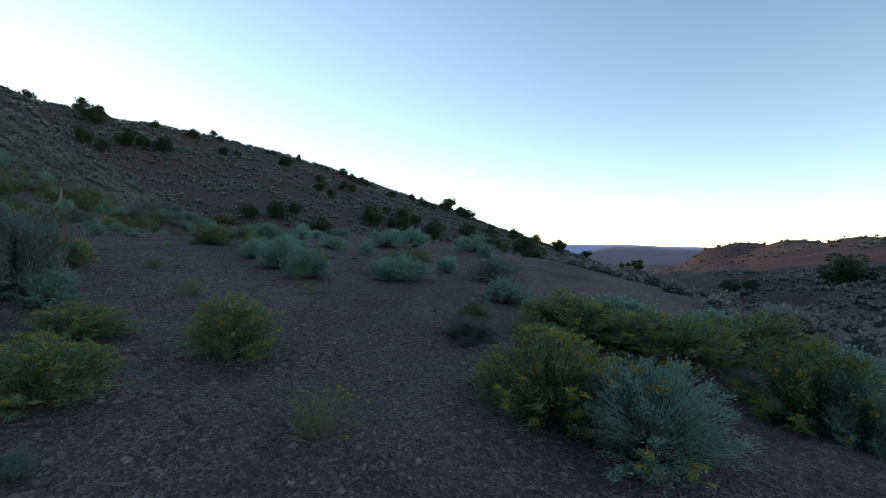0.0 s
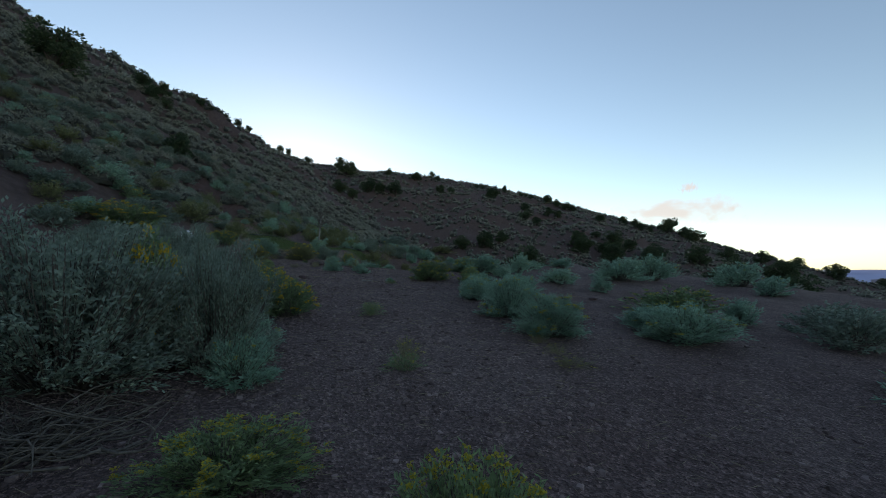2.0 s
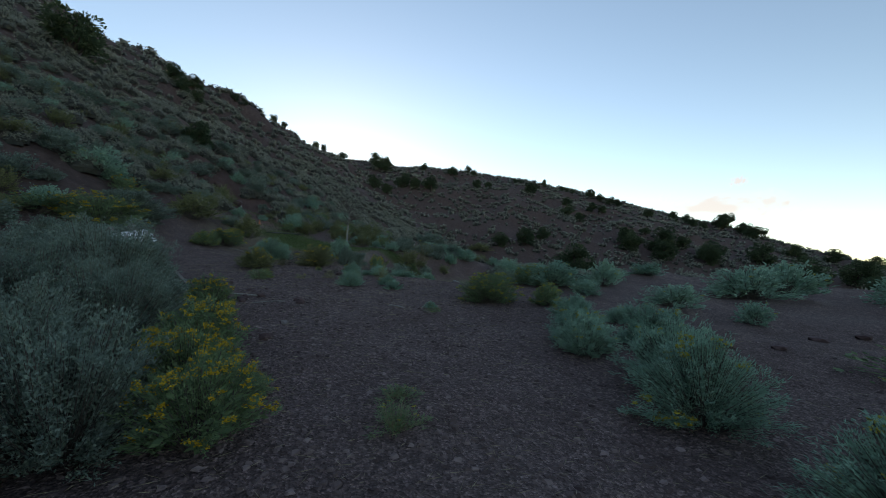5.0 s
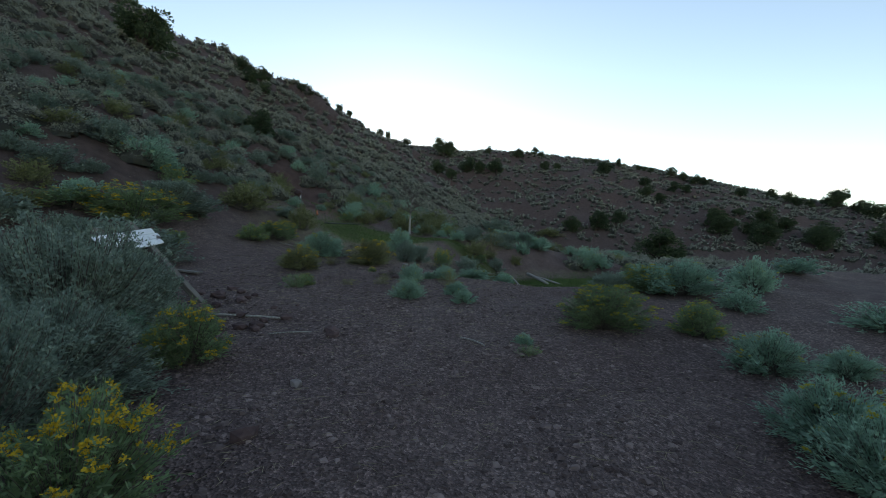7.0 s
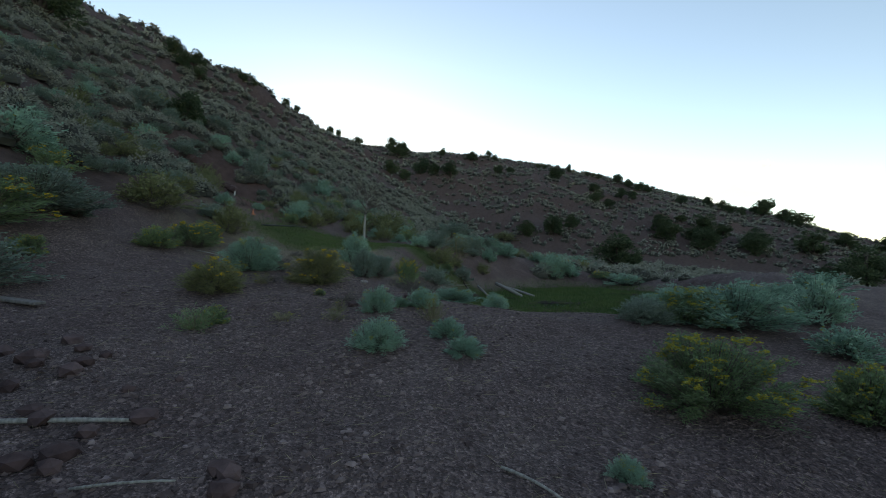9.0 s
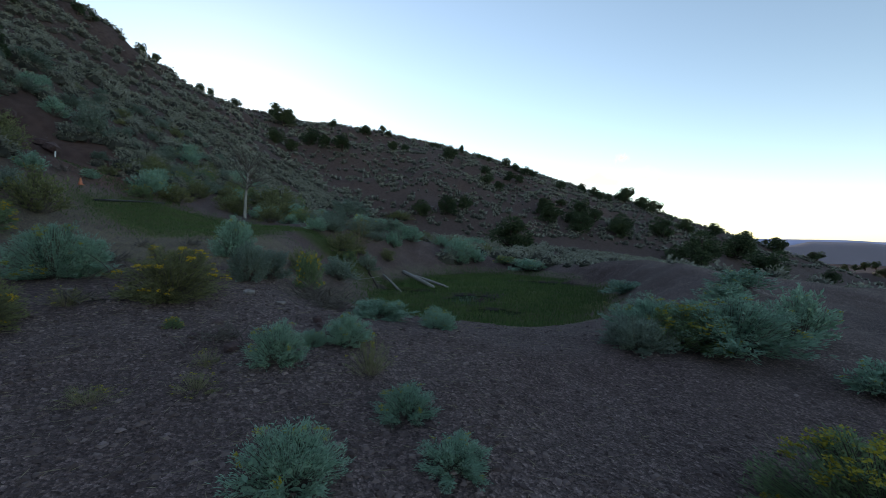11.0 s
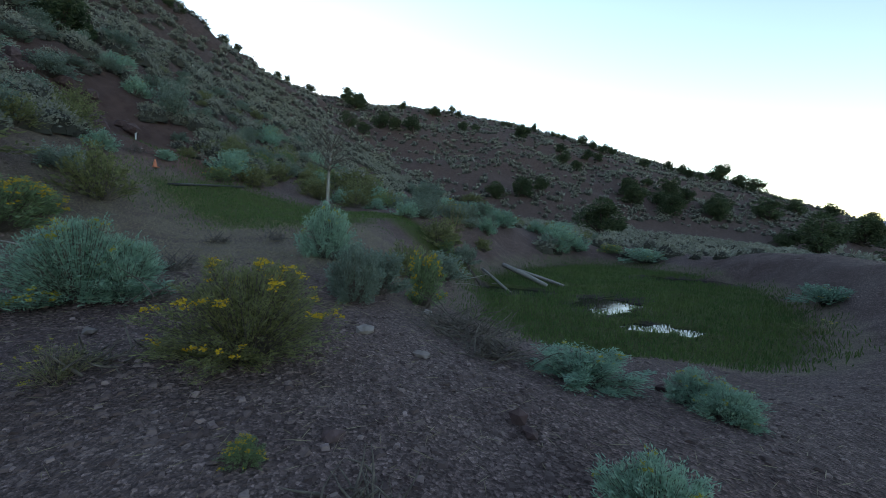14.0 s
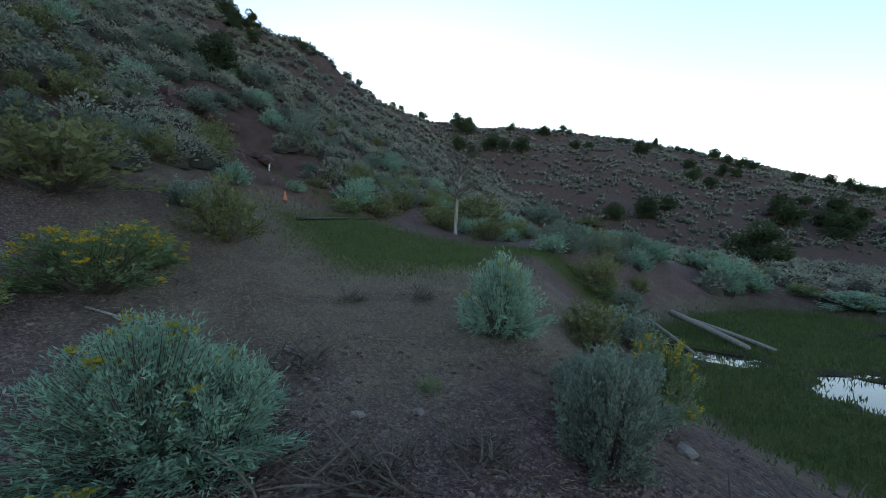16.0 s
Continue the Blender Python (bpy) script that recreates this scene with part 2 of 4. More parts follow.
l_.new(ramp(n_, l_, tex(n_, l_, "noise", 20, 4).outputs["Fac"], [(0.3, (0.012, 0.012, 0.013)), (0.7, (0.035, 0.034, 0.034))]), b_.inputs["Base Color"])


# ---- mesh helpers ----
def quads(name, verts, faces, mat, smooth=False, attrs=None):
    """A mesh from arrays: verts (n, 3), faces (m, k)."""
    verts, faces = np.asarray(verts, np.float32), np.asarray(faces, np.int32)
    k = faces.shape[1]
    me = bpy.data.meshes.new(name)
    me.vertices.add(len(verts))
    me.vertices.foreach_set("co", verts.ravel())
    me.loops.add(faces.size)
    me.loops.foreach_set("vertex_index", faces.ravel())
    me.polygons.add(len(faces))
    me.polygons.foreach_set("loop_start", np.arange(0, faces.size, k, dtype=np.int32))
    me.polygons.foreach_set("use_smooth", np.full(len(faces), smooth))
    for key, val in (attrs or {}).items():
        a = me.attributes.new(key, "FLOAT", "POINT")
        a.data.foreach_set("value", np.asarray(val, np.float32).ravel())
    me.update(calc_edges=True)
    me.validate()
    me.materials.append(mat)
    return me


def part(name, me, parent, label=""):
    ob = new(name, me)
    ob.parent = parent
    return tagged(ob, label)


def unit(v):
    return v / np.maximum(np.linalg.norm(v, axis=-1, keepdims=True), 1e-9)


def leaves(pos, axis, length, width, rng):
    """Diamond-shaped leaves at pos (n, 3), pointing along axis."""
    n = len(pos)
    side = unit(np.cross(axis, rng.normal(size=(n, 3))))
    length, width = np.broadcast_to(length, n)[:, None], np.broadcast_to(width, n)[:, None]
    v = np.stack([pos, pos + axis * length * 0.5 + side * width, pos + axis * length, pos + axis * length * 0.5 - side * width], 1)
    return v.reshape(-1, 3), np.arange(n * 4).reshape(n, 4)


def tubes(a, c, b, r0, r1, seg=3, sides=3):
    """Tapered bent tubes from a over c to b, (n, 3) each."""
    n = len(a)
    ts = np.linspace(0, 1, seg + 1)
    cen = ((1 - ts) ** 2)[None, :, None] * a[:, None] + (2 * ts * (1 - ts))[None, :, None] * c[:, None] + (ts ** 2)[None, :, None] * b[:, None]
    ax = unit(b - a)
    s = unit(np.cross(ax, np.array([0.31, 0.77, 0.55])))
    t = np.cross(ax, s)
    ang = np.arange(sides) * 2 * math.pi / sides
    ring = np.cos(ang)[None, None, :, None] * s[:, None, None] + np.sin(ang)[None, None, :, None] * t[:, None, None]
    r0, r1 = np.broadcast_to(r0, n), np.broadcast_to(r1, n)
    rad = r0[:, None] * (1 - ts) + r1[:, None] * ts
    v = cen[:, :, None] + ring * rad[:, :, None, None]
    idx = np.arange(n * (seg + 1) * sides).reshape(n, seg + 1, sides)
    nx = np.roll(idx, -1, 2)
    f = np.stack([idx[:, :-1], nx[:, :-1], nx[:, 1:], idx[:, 1:]], -1).reshape(-1, 4)
    return v.reshape(-1, 3), f


def join(*pairs):
    vs, fs, k = [], [], 0
    for v, f in pairs:
        vs.append(v)
        fs.append(f + k)
        k += len(v)
    return np.concatenate(vs), np.concatenate(fs)


# ---- the ground ----
N = 620
u = np.linspace(-1, 1, N)
gx, gy = np.meshgrid(-8 + 14 * np.sinh(5.6 * u), 12 + 14 * np.sinh(5.6 * u))


def land(x, y):
    """The near terrain with the low ridges in the distance."""
    z, r = height(x, y), np.hypot(x + 7, y - 9)
    away = step(260, 420, r)
    z = z * (1 - away) + away * (-45 + 3 * waves(x, y, 160, 21))
    b = np.degrees(np.arctan2(x, y))
    ridge = step(430, 640, r) * step(900, 700, r) * step(27, 44, b) * step(130, 80, b)
    z = z + ridge * (55 + 7 * waves(x, y, 130, 22) + 4.0 * waves(x, y, 40, 23))
    return z + step(170, 300, r) * step(1100, 800, r) * step(14, 24, b) * (9 * waves(x, y, 110, 26) + 5 * waves(x, y, 45, 27))


gz = land(gx, gy)
idx = np.arange(N * N).reshape(N, N)
faces = np.stack([idx[:-1, :-1], idx[:-1, 1:], idx[1:, 1:], idx[1:, :-1]], -1).reshape(-1, 4)
pd, ld = pond_d(gx, gy), lawn_d(gx, gy)
hillness = step(0.4, 2.5, gz - (0.063 - 0.095 * gx + 0.064 * np.minimum(gy, 27))) + step(45, 60, gy)
creek = np.exp(-((gy - 25.4 - 0.62 * (gx + 17)) / 1.6) ** 2) * step(-22.5, -18.5, gx) * step(-12.5, -15.5, gx)
attrs = {
    "marsh": np.maximum(np.maximum(step(1.12, 0.95, pd), 0.95 * step(1.3, 0.6, ld)), 0.9 * creek) * (1 - 0.85 * step(1.3, 1.0, pool_d(gx, gy))),
    "straw": np.maximum(step(1.35, 1.15, pd) * step(0.95, 1.1, pd) * 0.5, 0.5 * step(2.1, 1.0, np.sqrt(((gx + 18.4) / 3.2) ** 2 + ((gy - 18.6) / 2.6) ** 2))),
    "mud": step(1.5, 1.1, pool_d(gx, gy)) * step(1.2, 1.0, pd),
    "red": 1.3 * np.exp(-((gx + 27.0) / 4.0) ** 2 - ((gy - 20.0) / 5.0) ** 2) + 0.55 * step(0.5, 1.2, waves(gx, gy, 14, 31)) * np.clip(hillness, 0, 1),
    "slope": np.clip(hillness, 0, 1),
}
ground = tagged(new("ground", quads("ground", np.stack([gx, gy, gz], -1).reshape(-1, 3), faces, SOIL, True, attrs)),
                "stony purplish-brown desert ground with gravel and dry slopes", "ground", kind="structure")


def on(x, y):
    return float(height(x, y))


sx, sy = np.meshgrid(np.linspace(-18, -5.5, 2), np.linspace(19, 37, 2))
pond = new("pond", quads("pond", np.stack([sx, sy, np.full_like(sx, WATER)], -1).reshape(-1, 3), [[0, 1, 3, 2]], WATERM))
tagged(pond, "shallow still pond water reflecting the sky", "water", kind="structure")


def backdrop(name, dist, lo, hi, prof, colour, seed, label):
    """A far mountain range as a solid ridge with a rough crest."""
    b = np.radians(np.linspace(lo, hi, 260))
    m, n, l, bs = material(name + "_hazed_rock", 1.0)
    # distance haze is put into the blue colour and a faint glow
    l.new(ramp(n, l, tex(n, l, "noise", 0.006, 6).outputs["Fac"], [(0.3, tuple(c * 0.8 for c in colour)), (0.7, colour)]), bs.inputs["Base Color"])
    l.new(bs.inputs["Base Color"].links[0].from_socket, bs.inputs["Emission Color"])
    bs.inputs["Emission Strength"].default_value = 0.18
    k = np.linspace(0, 1, 260)
    top = prof[0] + prof[1] * np.sin(k * 7 + seed) + prof[2] * np.sin(k * 19 + 2 * seed) + prof[3] * np.sin(k * 53 + seed)
    top = top * step(0, 0.12, k) * step(1, 0.88, k)
    rows = []
    for d, f in ((-0.16, -0.4), (-0.10, 0.25), (-0.04, 0.72), (0.0, 1.0), (0.1, -0.4)):
        wob = 1 + 0.10 * np.sin(k * 90 + 20 * d) * (0 < f < 1)
        rows.append(np.stack([np.sin(b) * dist * (1 + d), np.cos(b) * dist * (1 + d), top * f * wob - 150 * (f < 0)], -1))
    i = np.arange(5 * 260).reshape(5, 260)
    f = np.stack([i[:-1, :-1], i[:-1, 1:], i[1:, 1:], i[1:, :-1]], -1).reshape(-1, 4)
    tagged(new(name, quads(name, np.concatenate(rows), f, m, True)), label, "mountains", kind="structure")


def cloud(name, bearing, elevation, wide, high, dist, seed):
    """A thin evening cloud, a patch of the far sky."""
    m, n, l, bs = material(name + "_vapour", 1.0)
    co = n.new("ShaderNodeTexCoord").outputs["Generated"]
    mp = n.new("ShaderNodeMapping")
    mp.inputs["Location"].default_value = (seed, 0, 0)
    mp.inputs["Scale"].default_value = (3.0, 3.0, 1.6)
    l.new(co, mp.inputs["Vector"])
    t = tex(n, l, "noise", 2.0, 8, mp.outputs[0])
    sub = n.new("ShaderNodeVectorMath")
    sub.operation = "DISTANCE"
    flat = n.new("ShaderNodeVectorMath")
    flat.operation = "MULTIPLY"
    l.new(co, flat.inputs[0])
    flat.inputs[1].default_value = (1, 0, 1)
    l.new(flat.outputs[0], sub.inputs[0])
    sub.inputs[1].default_value = (0.5, 0, 0.5)
    k = n.new("ShaderNodeMath")
    k.operation = "MULTIPLY_ADD"
    l.new(sub.outputs["Value"], k.inputs[0])
    k.inputs[1].default_value = -1.25
    l.new(t.outputs["Fac"], k.inputs[2])
    alpha = ramp(n, l, k.outputs[0], [(0.0, (0, 0, 0)), (0.35, (0.8, 0.8, 0.8))])
    em, tr, ms = n.new("ShaderNodeEmission"), n.new("ShaderNodeBsdfTransparent"), n.new("ShaderNodeMixShader")
    em.inputs["Color"].default_value, em.inputs["Strength"].default_value = (0.80, 0.77, 0.80, 1), 0.50
    l.new(alpha, ms.inputs[0])
    l.new(tr.outputs[0], ms.inputs[1])
    l.new(em.outputs[0], ms.inputs[2])
    l.new(ms.outputs[0], n["Material Output"].inputs["Surface"])
    bs_ = [radians(bearing + wide * (i / 12 - 0.5)) for i in range(13)]
    v = [(math.sin(q) * dist, math.cos(q) * dist, dist * math.tan(radians(elevation + high * s))) for s in (-0.5, 0, 0.5) for q in bs_]
    i = np.arange(39).reshape(3, 13)
    f = np.stack([i[:-1, :-1], i[:-1, 1:], i[1:, 1:], i[1:, :-1]], -1).reshape(-1, 4)
    tagged(new(name, quads(name, v, f, m, True)), "thin pale evening cloud low in the sky", "cloud", kind="structure")


cloud("backdrop_cloud", 1.5, 7.7, 20, 4.2, 3000, 1.0)
cloud("backdrop_cloud", 3.2, 10.4, 2.4, 1.6, 3000, 4.0)
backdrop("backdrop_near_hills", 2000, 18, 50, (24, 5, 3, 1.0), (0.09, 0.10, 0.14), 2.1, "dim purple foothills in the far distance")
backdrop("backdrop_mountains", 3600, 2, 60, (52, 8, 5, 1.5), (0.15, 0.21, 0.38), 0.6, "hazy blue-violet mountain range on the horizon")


# ---- plants ----
def bush_meshes(seed, n_stems, per, leaf_l, leaf_w, upright, spread, flowers=0.0, cover=0.35, ball=0.55, clumps=64, tuft=0.036, heart=1.0):
    """Arrays of a bush one wide and one high: stems, leaves, flower heads."""
    rng = np.random.default_rng(seed)
    k = np.arange(clumps)
    th = k * 2.39996 + rng.normal(0, 0.25, clumps)
    rr = np.clip(0.5 * np.sqrt((k + 0.5) / clumps) + rng.normal(0, 0.03, clumps), 0.02, 0.52)
    lump = 1 + 0.12 * np.sin(3 * th + seed) + 0.08 * np.sin(5 * th + 2 * seed)
    hz = (1 - ball * (rr / 0.5) ** 2.6) * rng.uniform(0.72, 0.95, clumps) * (1 + 0.08 * np.sin(th * 2 + seed * 3))
    skirt = (rr > 0.38) & (rng.uniform(0, 1, clumps) < 0.4)
    hz = np.where(skirt, rng.uniform(0.12, 0.32, clumps), hz)
    heads = np.stack([rr * np.cos(th) * lump, rr * np.sin(th) * lump, hz], -1)
    own = rng.integers(0, clumps, n_stems)
    end = heads[own] + rng.normal(0, tuft, (n_stems, 3)) * np.array([1, 1, 0.9])
    low = rng.uniform(0, 1, n_stems) < 0.18
    end[low, 2] *= rng.uniform(0.3, 0.75, low.sum())
    end[:, 2] = np.maximum(end[:, 2], 0.06)
    ex, ey, ez = end[:, 0], end[:, 1], end[:, 2]
    a = np.stack([ex * 0.16 + rng.normal(0, 0.02, n_stems), ey * 0.16 + rng.normal(0, 0.02, n_stems), np.full(n_stems, -0.03)], -1)
    c = np.stack([ex * spread, ey * spread, ez * upright], -1)
    stems = tubes(a, c, end, 0.0045, 0.0012)
    t = (1.02 - (1.02 - cover) * rng.uniform(0, 1, (n_stems, per)) ** 1.25)[..., None]
    p = (1 - t) ** 2 * a[:, None] + 2 * t * (1 - t) * c[:, None] + t ** 2 * end[:, None]
    d = unit(2 * (1 - t) * (c - a)[:, None] + 2 * t * (end - c)[:, None])
    p = p.reshape(-1, 3) + rng.normal(0, 0.016, (n_stems * per, 3))
    ax = unit(d.reshape(-1, 3) + rng.normal(0, 0.5, (n_stems * per, 3)))
    lv = leaves(p, ax, leaf_l * rng.uniform(0.6, 1.3, len(p)), leaf_w * rng.uniform(0.7, 1.3, len(p)), rng)
    # broad leaves added in the heart of the bush to block light
    m = int(clumps * 5 / heart) if cover > 0.2 and n_stems > 120 else 0
    if m:
        q = heads[rng.integers(0, clumps, m)] * rng.uniform(0.45, 0.82, (m, 1))
        lv = join(lv, leaves(q, unit(q + rng.normal(0, 0.25, q.shape)), 0.11 * heart, 0.026 * heart, rng))
    fl = None
    if flowers:
        bloom = rng.uniform(0, 1, clumps) < flowers
        pick = np.where(bloom[own] & ~low & (rng.uniform(0, 1, n_stems) < 0.8))[0]
        m = 16
        q = np.repeat(end[pick], m, 0) + rng.normal(0, 0.011, (len(pick) * m, 3)) * np.array([1, 1, 0.7])
        fl = leaves(q, unit(rng.normal(0, 1, q.shape) + np.array([0, 0, 0.8])), 0.020, 0.008, rng)
    return stems, lv, fl


def bush_thing(name, label, meshes, mat, flower_mat=None, stem_mat=None, group=""):
    stems, lv, fl = meshes
    ob = tagged(new(name), label, "shrub", group)
    part("woody_base", quads("woody_base", *stems, stem_mat or TWIG), ob)
    part("foliage", quads("foliage", *lv, mat), ob)
    if fl:
        part("bloom", quads("bloom", *fl, flower_mat), ob, "small yellow flower heads" if flower_mat is YELLOW else "pale yellow-green flower heads")["kind"] = "stuff"
    return ob


KINDS = {
    "T": ("rabbitbrush", "blue-green rabbitbrush with upright feathery stems on gravel", TEAL, LIME, dict(n_stems=460, per=26, leaf_l=0.056, leaf_w=0.0062, upright=0.6, spread=0.55, flowers=0.14, clumps=76)),
    "R": ("rabbitbrush", "green rabbitbrush with fading yellow flower tips on gravel", GREEN, LIME, dict(n_stems=460, per=26, leaf_l=0.052, leaf_w=0.0062, upright=0.6, spread=0.55, flowers=0.5, clumps=76)),
    "Y": ("rabbitbrush", "rabbitbrush covered in bright yellow flower clusters", GREEN, YELLOW, dict(n_stems=420, per=24, leaf_l=0.050, leaf_w=0.006, upright=0.6, spread=0.5, flowers=0.62, clumps=70, tuft=0.03)),
    "F": ("rabbitbrush", "dark olive-green rabbitbrush with scattered yellow flower heads", OLIVE, YELLOW, dict(n_stems=440, per=26, leaf_l=0.050, leaf_w=0.006, upright=0.6, spread=0.5, flowers=0.2, clumps=80, tuft=0.03)),
    "S": ("sagebrush", "grey-green sagebrush with twisted woody stems", SAGE, None, dict(n_stems=420, per=34, leaf_l=0.042, leaf_w=0.0085, upright=0.5, spread=0.7, cover=0.4, ball=0.5, clumps=54, tuft=0.046)),
    "O": ("desert_shrub", "olive-brown desert shrub with dense fine twigs", OLIVE, None, dict(n_stems=380, per=30, leaf_l=0.042, leaf_w=0.0065, upright=0.5, spread=0.65, cover=0.35, clumps=60)),
    "D": ("dry_bush", "sparse half-dry bush with pale straw-coloured stems", OLIVE, LIME, dict(n_stems=110, per=14, leaf_l=0.07, leaf_w=0.004, upright=0.5, spread=0.6, flowers=0.3, cover=0.3, clumps=40)),
    "G": ("grass_tuft", "small green grass tuft on the gravel track", GREEN, LIME, dict(n_stems=110, per=12, leaf_l=0.12, leaf_w=0.008, upright=0.5, spread=0.7, flowers=0.15, cover=0.1, clumps=40)),
}
PROTOS = {}
for k_i, (key, (nm, lab, mat, fm, kw)) in enumerate(KINDS.items()):
    lite = dict(kw, n_stems=int(kw["n_stems"] * 0.36), per=int(kw["per"] * 0.5), leaf_l=kw["leaf_l"] * 1.4, leaf_w=kw["leaf_w"] * 2.0)
    fine = dict(kw, n_stems=int(kw["n_stems"] * 1.6), per=int(kw["per"] * 1.35), leaf_l=kw["leaf_l"] * 0.75, leaf_w=kw["leaf_w"] * 0.62, clumps=int(kw["clumps"] * 1.7), tuft=kw.get("tuft", 0.036) * 0.8, heart=0.4)
    PROTOS[key] = [(nm, lab, bush_meshes(100 + 10 * k_i + v, **(kw if v < 3 else lite if v < 5 else fine)), mat, fm) for v in range(6)]
MADE = {}
WALKED = [(-0.8 * k, 0.7 + 0.86 * k) for k in range(17)]


def plant(key, x, y, w, h, sink=0.02):
    """A bush of that kind, w wide and h high, standing at x, y."""
    rng = random.Random(int(abs(x) * 977 + abs(y) * 131 + w * 17))
    off = min(math.hypot(x - a, y - c) for a, c in WALKED)
    v = 3 + rng.randrange(2) if off > 6.5 else 5 if w > 1.0 and off < 4 else rng.randrange(3)
    m = pose(x, y, on(x, y) - sink, 0, 0, rng.uniform(0, 360)) @ Matrix.Diagonal((w, w, h, 1))
    if (key, v) not in MADE:
        nm, lab, meshes, mat, fm = PROTOS[key][v]
        MADE[key, v] = bush_thing(nm, lab, meshes, mat, fm, STRAW if key in "DG" else None, {"T": "rabbitbrush along the track", "S": "sagebrush at the foot of the hill"}.get(key, ""))
        MADE[key, v].matrix_basis = m
        return MADE[key, v]
    src = MADE[key, v]
    made = copy_thing(src, Matrix())
    made.matrix_basis = m
    return made


for row in ((-15.55, 15.17, 1.25, 0.76), (-15.57, 18.34, 0.9, 0.9), (-23.06, 20.19, 0.57, 0.35), (-17.94, 32.97, 1.76, 0.88), (-19.05, 50.91, 2.44, 1.22), (-15.04, 35.82, 1.57, 0.9), (-11.89, 36.04, 2.37, 0.79), (-11.5, 16.95, 1.0, 0.31), (-10.67, 17.11, 0.46, 0.31), (-15.27, 15.39, 0.74, 0.59), (-10.91, 15.14, 0.50, 0.34), (-11.11, 14.36, 0.49, 0.38), (-10.47, 16.81, 0.44, 0.27), (-7.76, 18.01, 1.19, 0.59), (-7.53, 26.32, 1.43, 0.51), (-11.16, 14.92, 0.28, 0.18), (-9.81, 14.16, 0.43, 0.25), (-6.91, 17.54, 1.66, 0.68),):
    plant("T", *row)
for row in ((-5.83, 18.61, 0.95, 0.78), (-5.85, 16.66, 0.73, 0.43), (-15.82, 35.43, 2.03, 1.35), (-10.44, 9.44, 0.49, 0.36), (-10.01, 13.16, 0.55, 0.35), (-9.32, 13.75, 0.44, 0.21), (-22.39, 12.74, 2.24, 1.03), (-5.24, 23.07, 1.42, 0.49), (-6.04, 21.12, 1.06, 0.41), (-7.49, 12.48, 0.23, 0.14), (-5.33, 13.51, 0.75, 0.43), (-4.9, 12.06, 0.78, 0.5), (-4.72, 14.13, 0.54, 0.32), (-4.04, 16.75, 1.28, 0.57), (-4.1, 12.7, 1.05, 0.61), (-3.7, 11.01, 1.03, 0.69), (-2.47, 20.29, 2.08, 0.98), (-2.55, 9.22, 1.06, 0.62), (-3.49, 10.24, 1.01, 0.71), (-4.69, 11.57, 0.73, 0.53), (-1.51, 21.99, 2.16, 1.09), (-1.39, 11.22, 0.92, 0.41), (-0.88, 10.31, 1.37, 0.61), (-2.69, 16.13, 0.66, 0.5),):
    plant("T", *row)
for row in ((1.62, 23.47, 2.22, 1.11), (-5.18, 6.34, 0.69, 0.41), (1.99, 19.9, 1.15, 0.72), (0.21, 13.21, 0.74, 0.57), (1.28, 8.91, 1.04, 0.55), (-4.4, 5.64, 0.66, 0.44), (1.49, 3.58, 1.02, 0.65), (3.46, 4.15, 0.69, 0.56), (4.92, 5.84, 0.91, 0.52), (3.16, 8.29, 1.51, 0.66), (4.65, 7.97, 1.37, 0.55),):
    plant("T", *row)
for row in ((-7.49, 17.31, 0.96, 0.57), (-12.17, 12.61, 0.35, 0.24), (-7.14, 14.05, 1.25, 0.62), (-6.1, 14.53, 0.65, 0.48), (-9.35, 9.42, 0.4, 0.4), (-17.94, 14.35, 0.92, 0.54), (-17.04, 11.99, 0.61, 0.39), (-0.91, 13.09, 1.88, 0.65), (-1.79, 4.61, 0.78, 0.61), (-3.21, 4.61, 0.9, 0.36), (2.83, 5.81, 1.71, 0.73), (1.89, 6.7, 1.81, 0.69), (3.38, 4.52, 1.2, 0.79), (0.94, 4.09, 1.16, 0.72), (-2.43, 3.45, 0.87, 0.47), (4.67, 7.07, 1.79, 0.7),):
    plant("R", *row)
for row in ((-18.43, 15.45, 1.3, 0.73), (-14.11, 18.79, 0.6, 0.9), (-22.69, 21.48, 0.9, 0.48), (-13.49, 37.12, 1.57, 0.56), (-19.01, 15.99, 0.86, 0.59), (-12.54, 14.54, 0.19, 0.14), (-9.35, 9.68, 0.75, 0.58), (-21.48, 13.35, 1.22, 0.69), (-18.18, 10.18, 2.21, 0.55), (-7.55, 8.55, 0.92, 0.7), (-6.85, 8.04, 0.37, 0.31), (-6.46, 8.36, 0.37, 0.23), (-6.75, 8.05, 0.8, 0.62), (-17.82, 11.36, 2.37, 1.02), (-6.07, 7.75, 0.8, 0.58), (-5.35, 5.35, 0.75, 1.3), (-6.42, 6.27, 0.6, 0.75), ):
    plant("Y", *row)
for row in ((-13.5, 15.3, 1.2, 0.72), (-13.81, 13.49, 1.0, 0.6)):
    plant("F", *row)
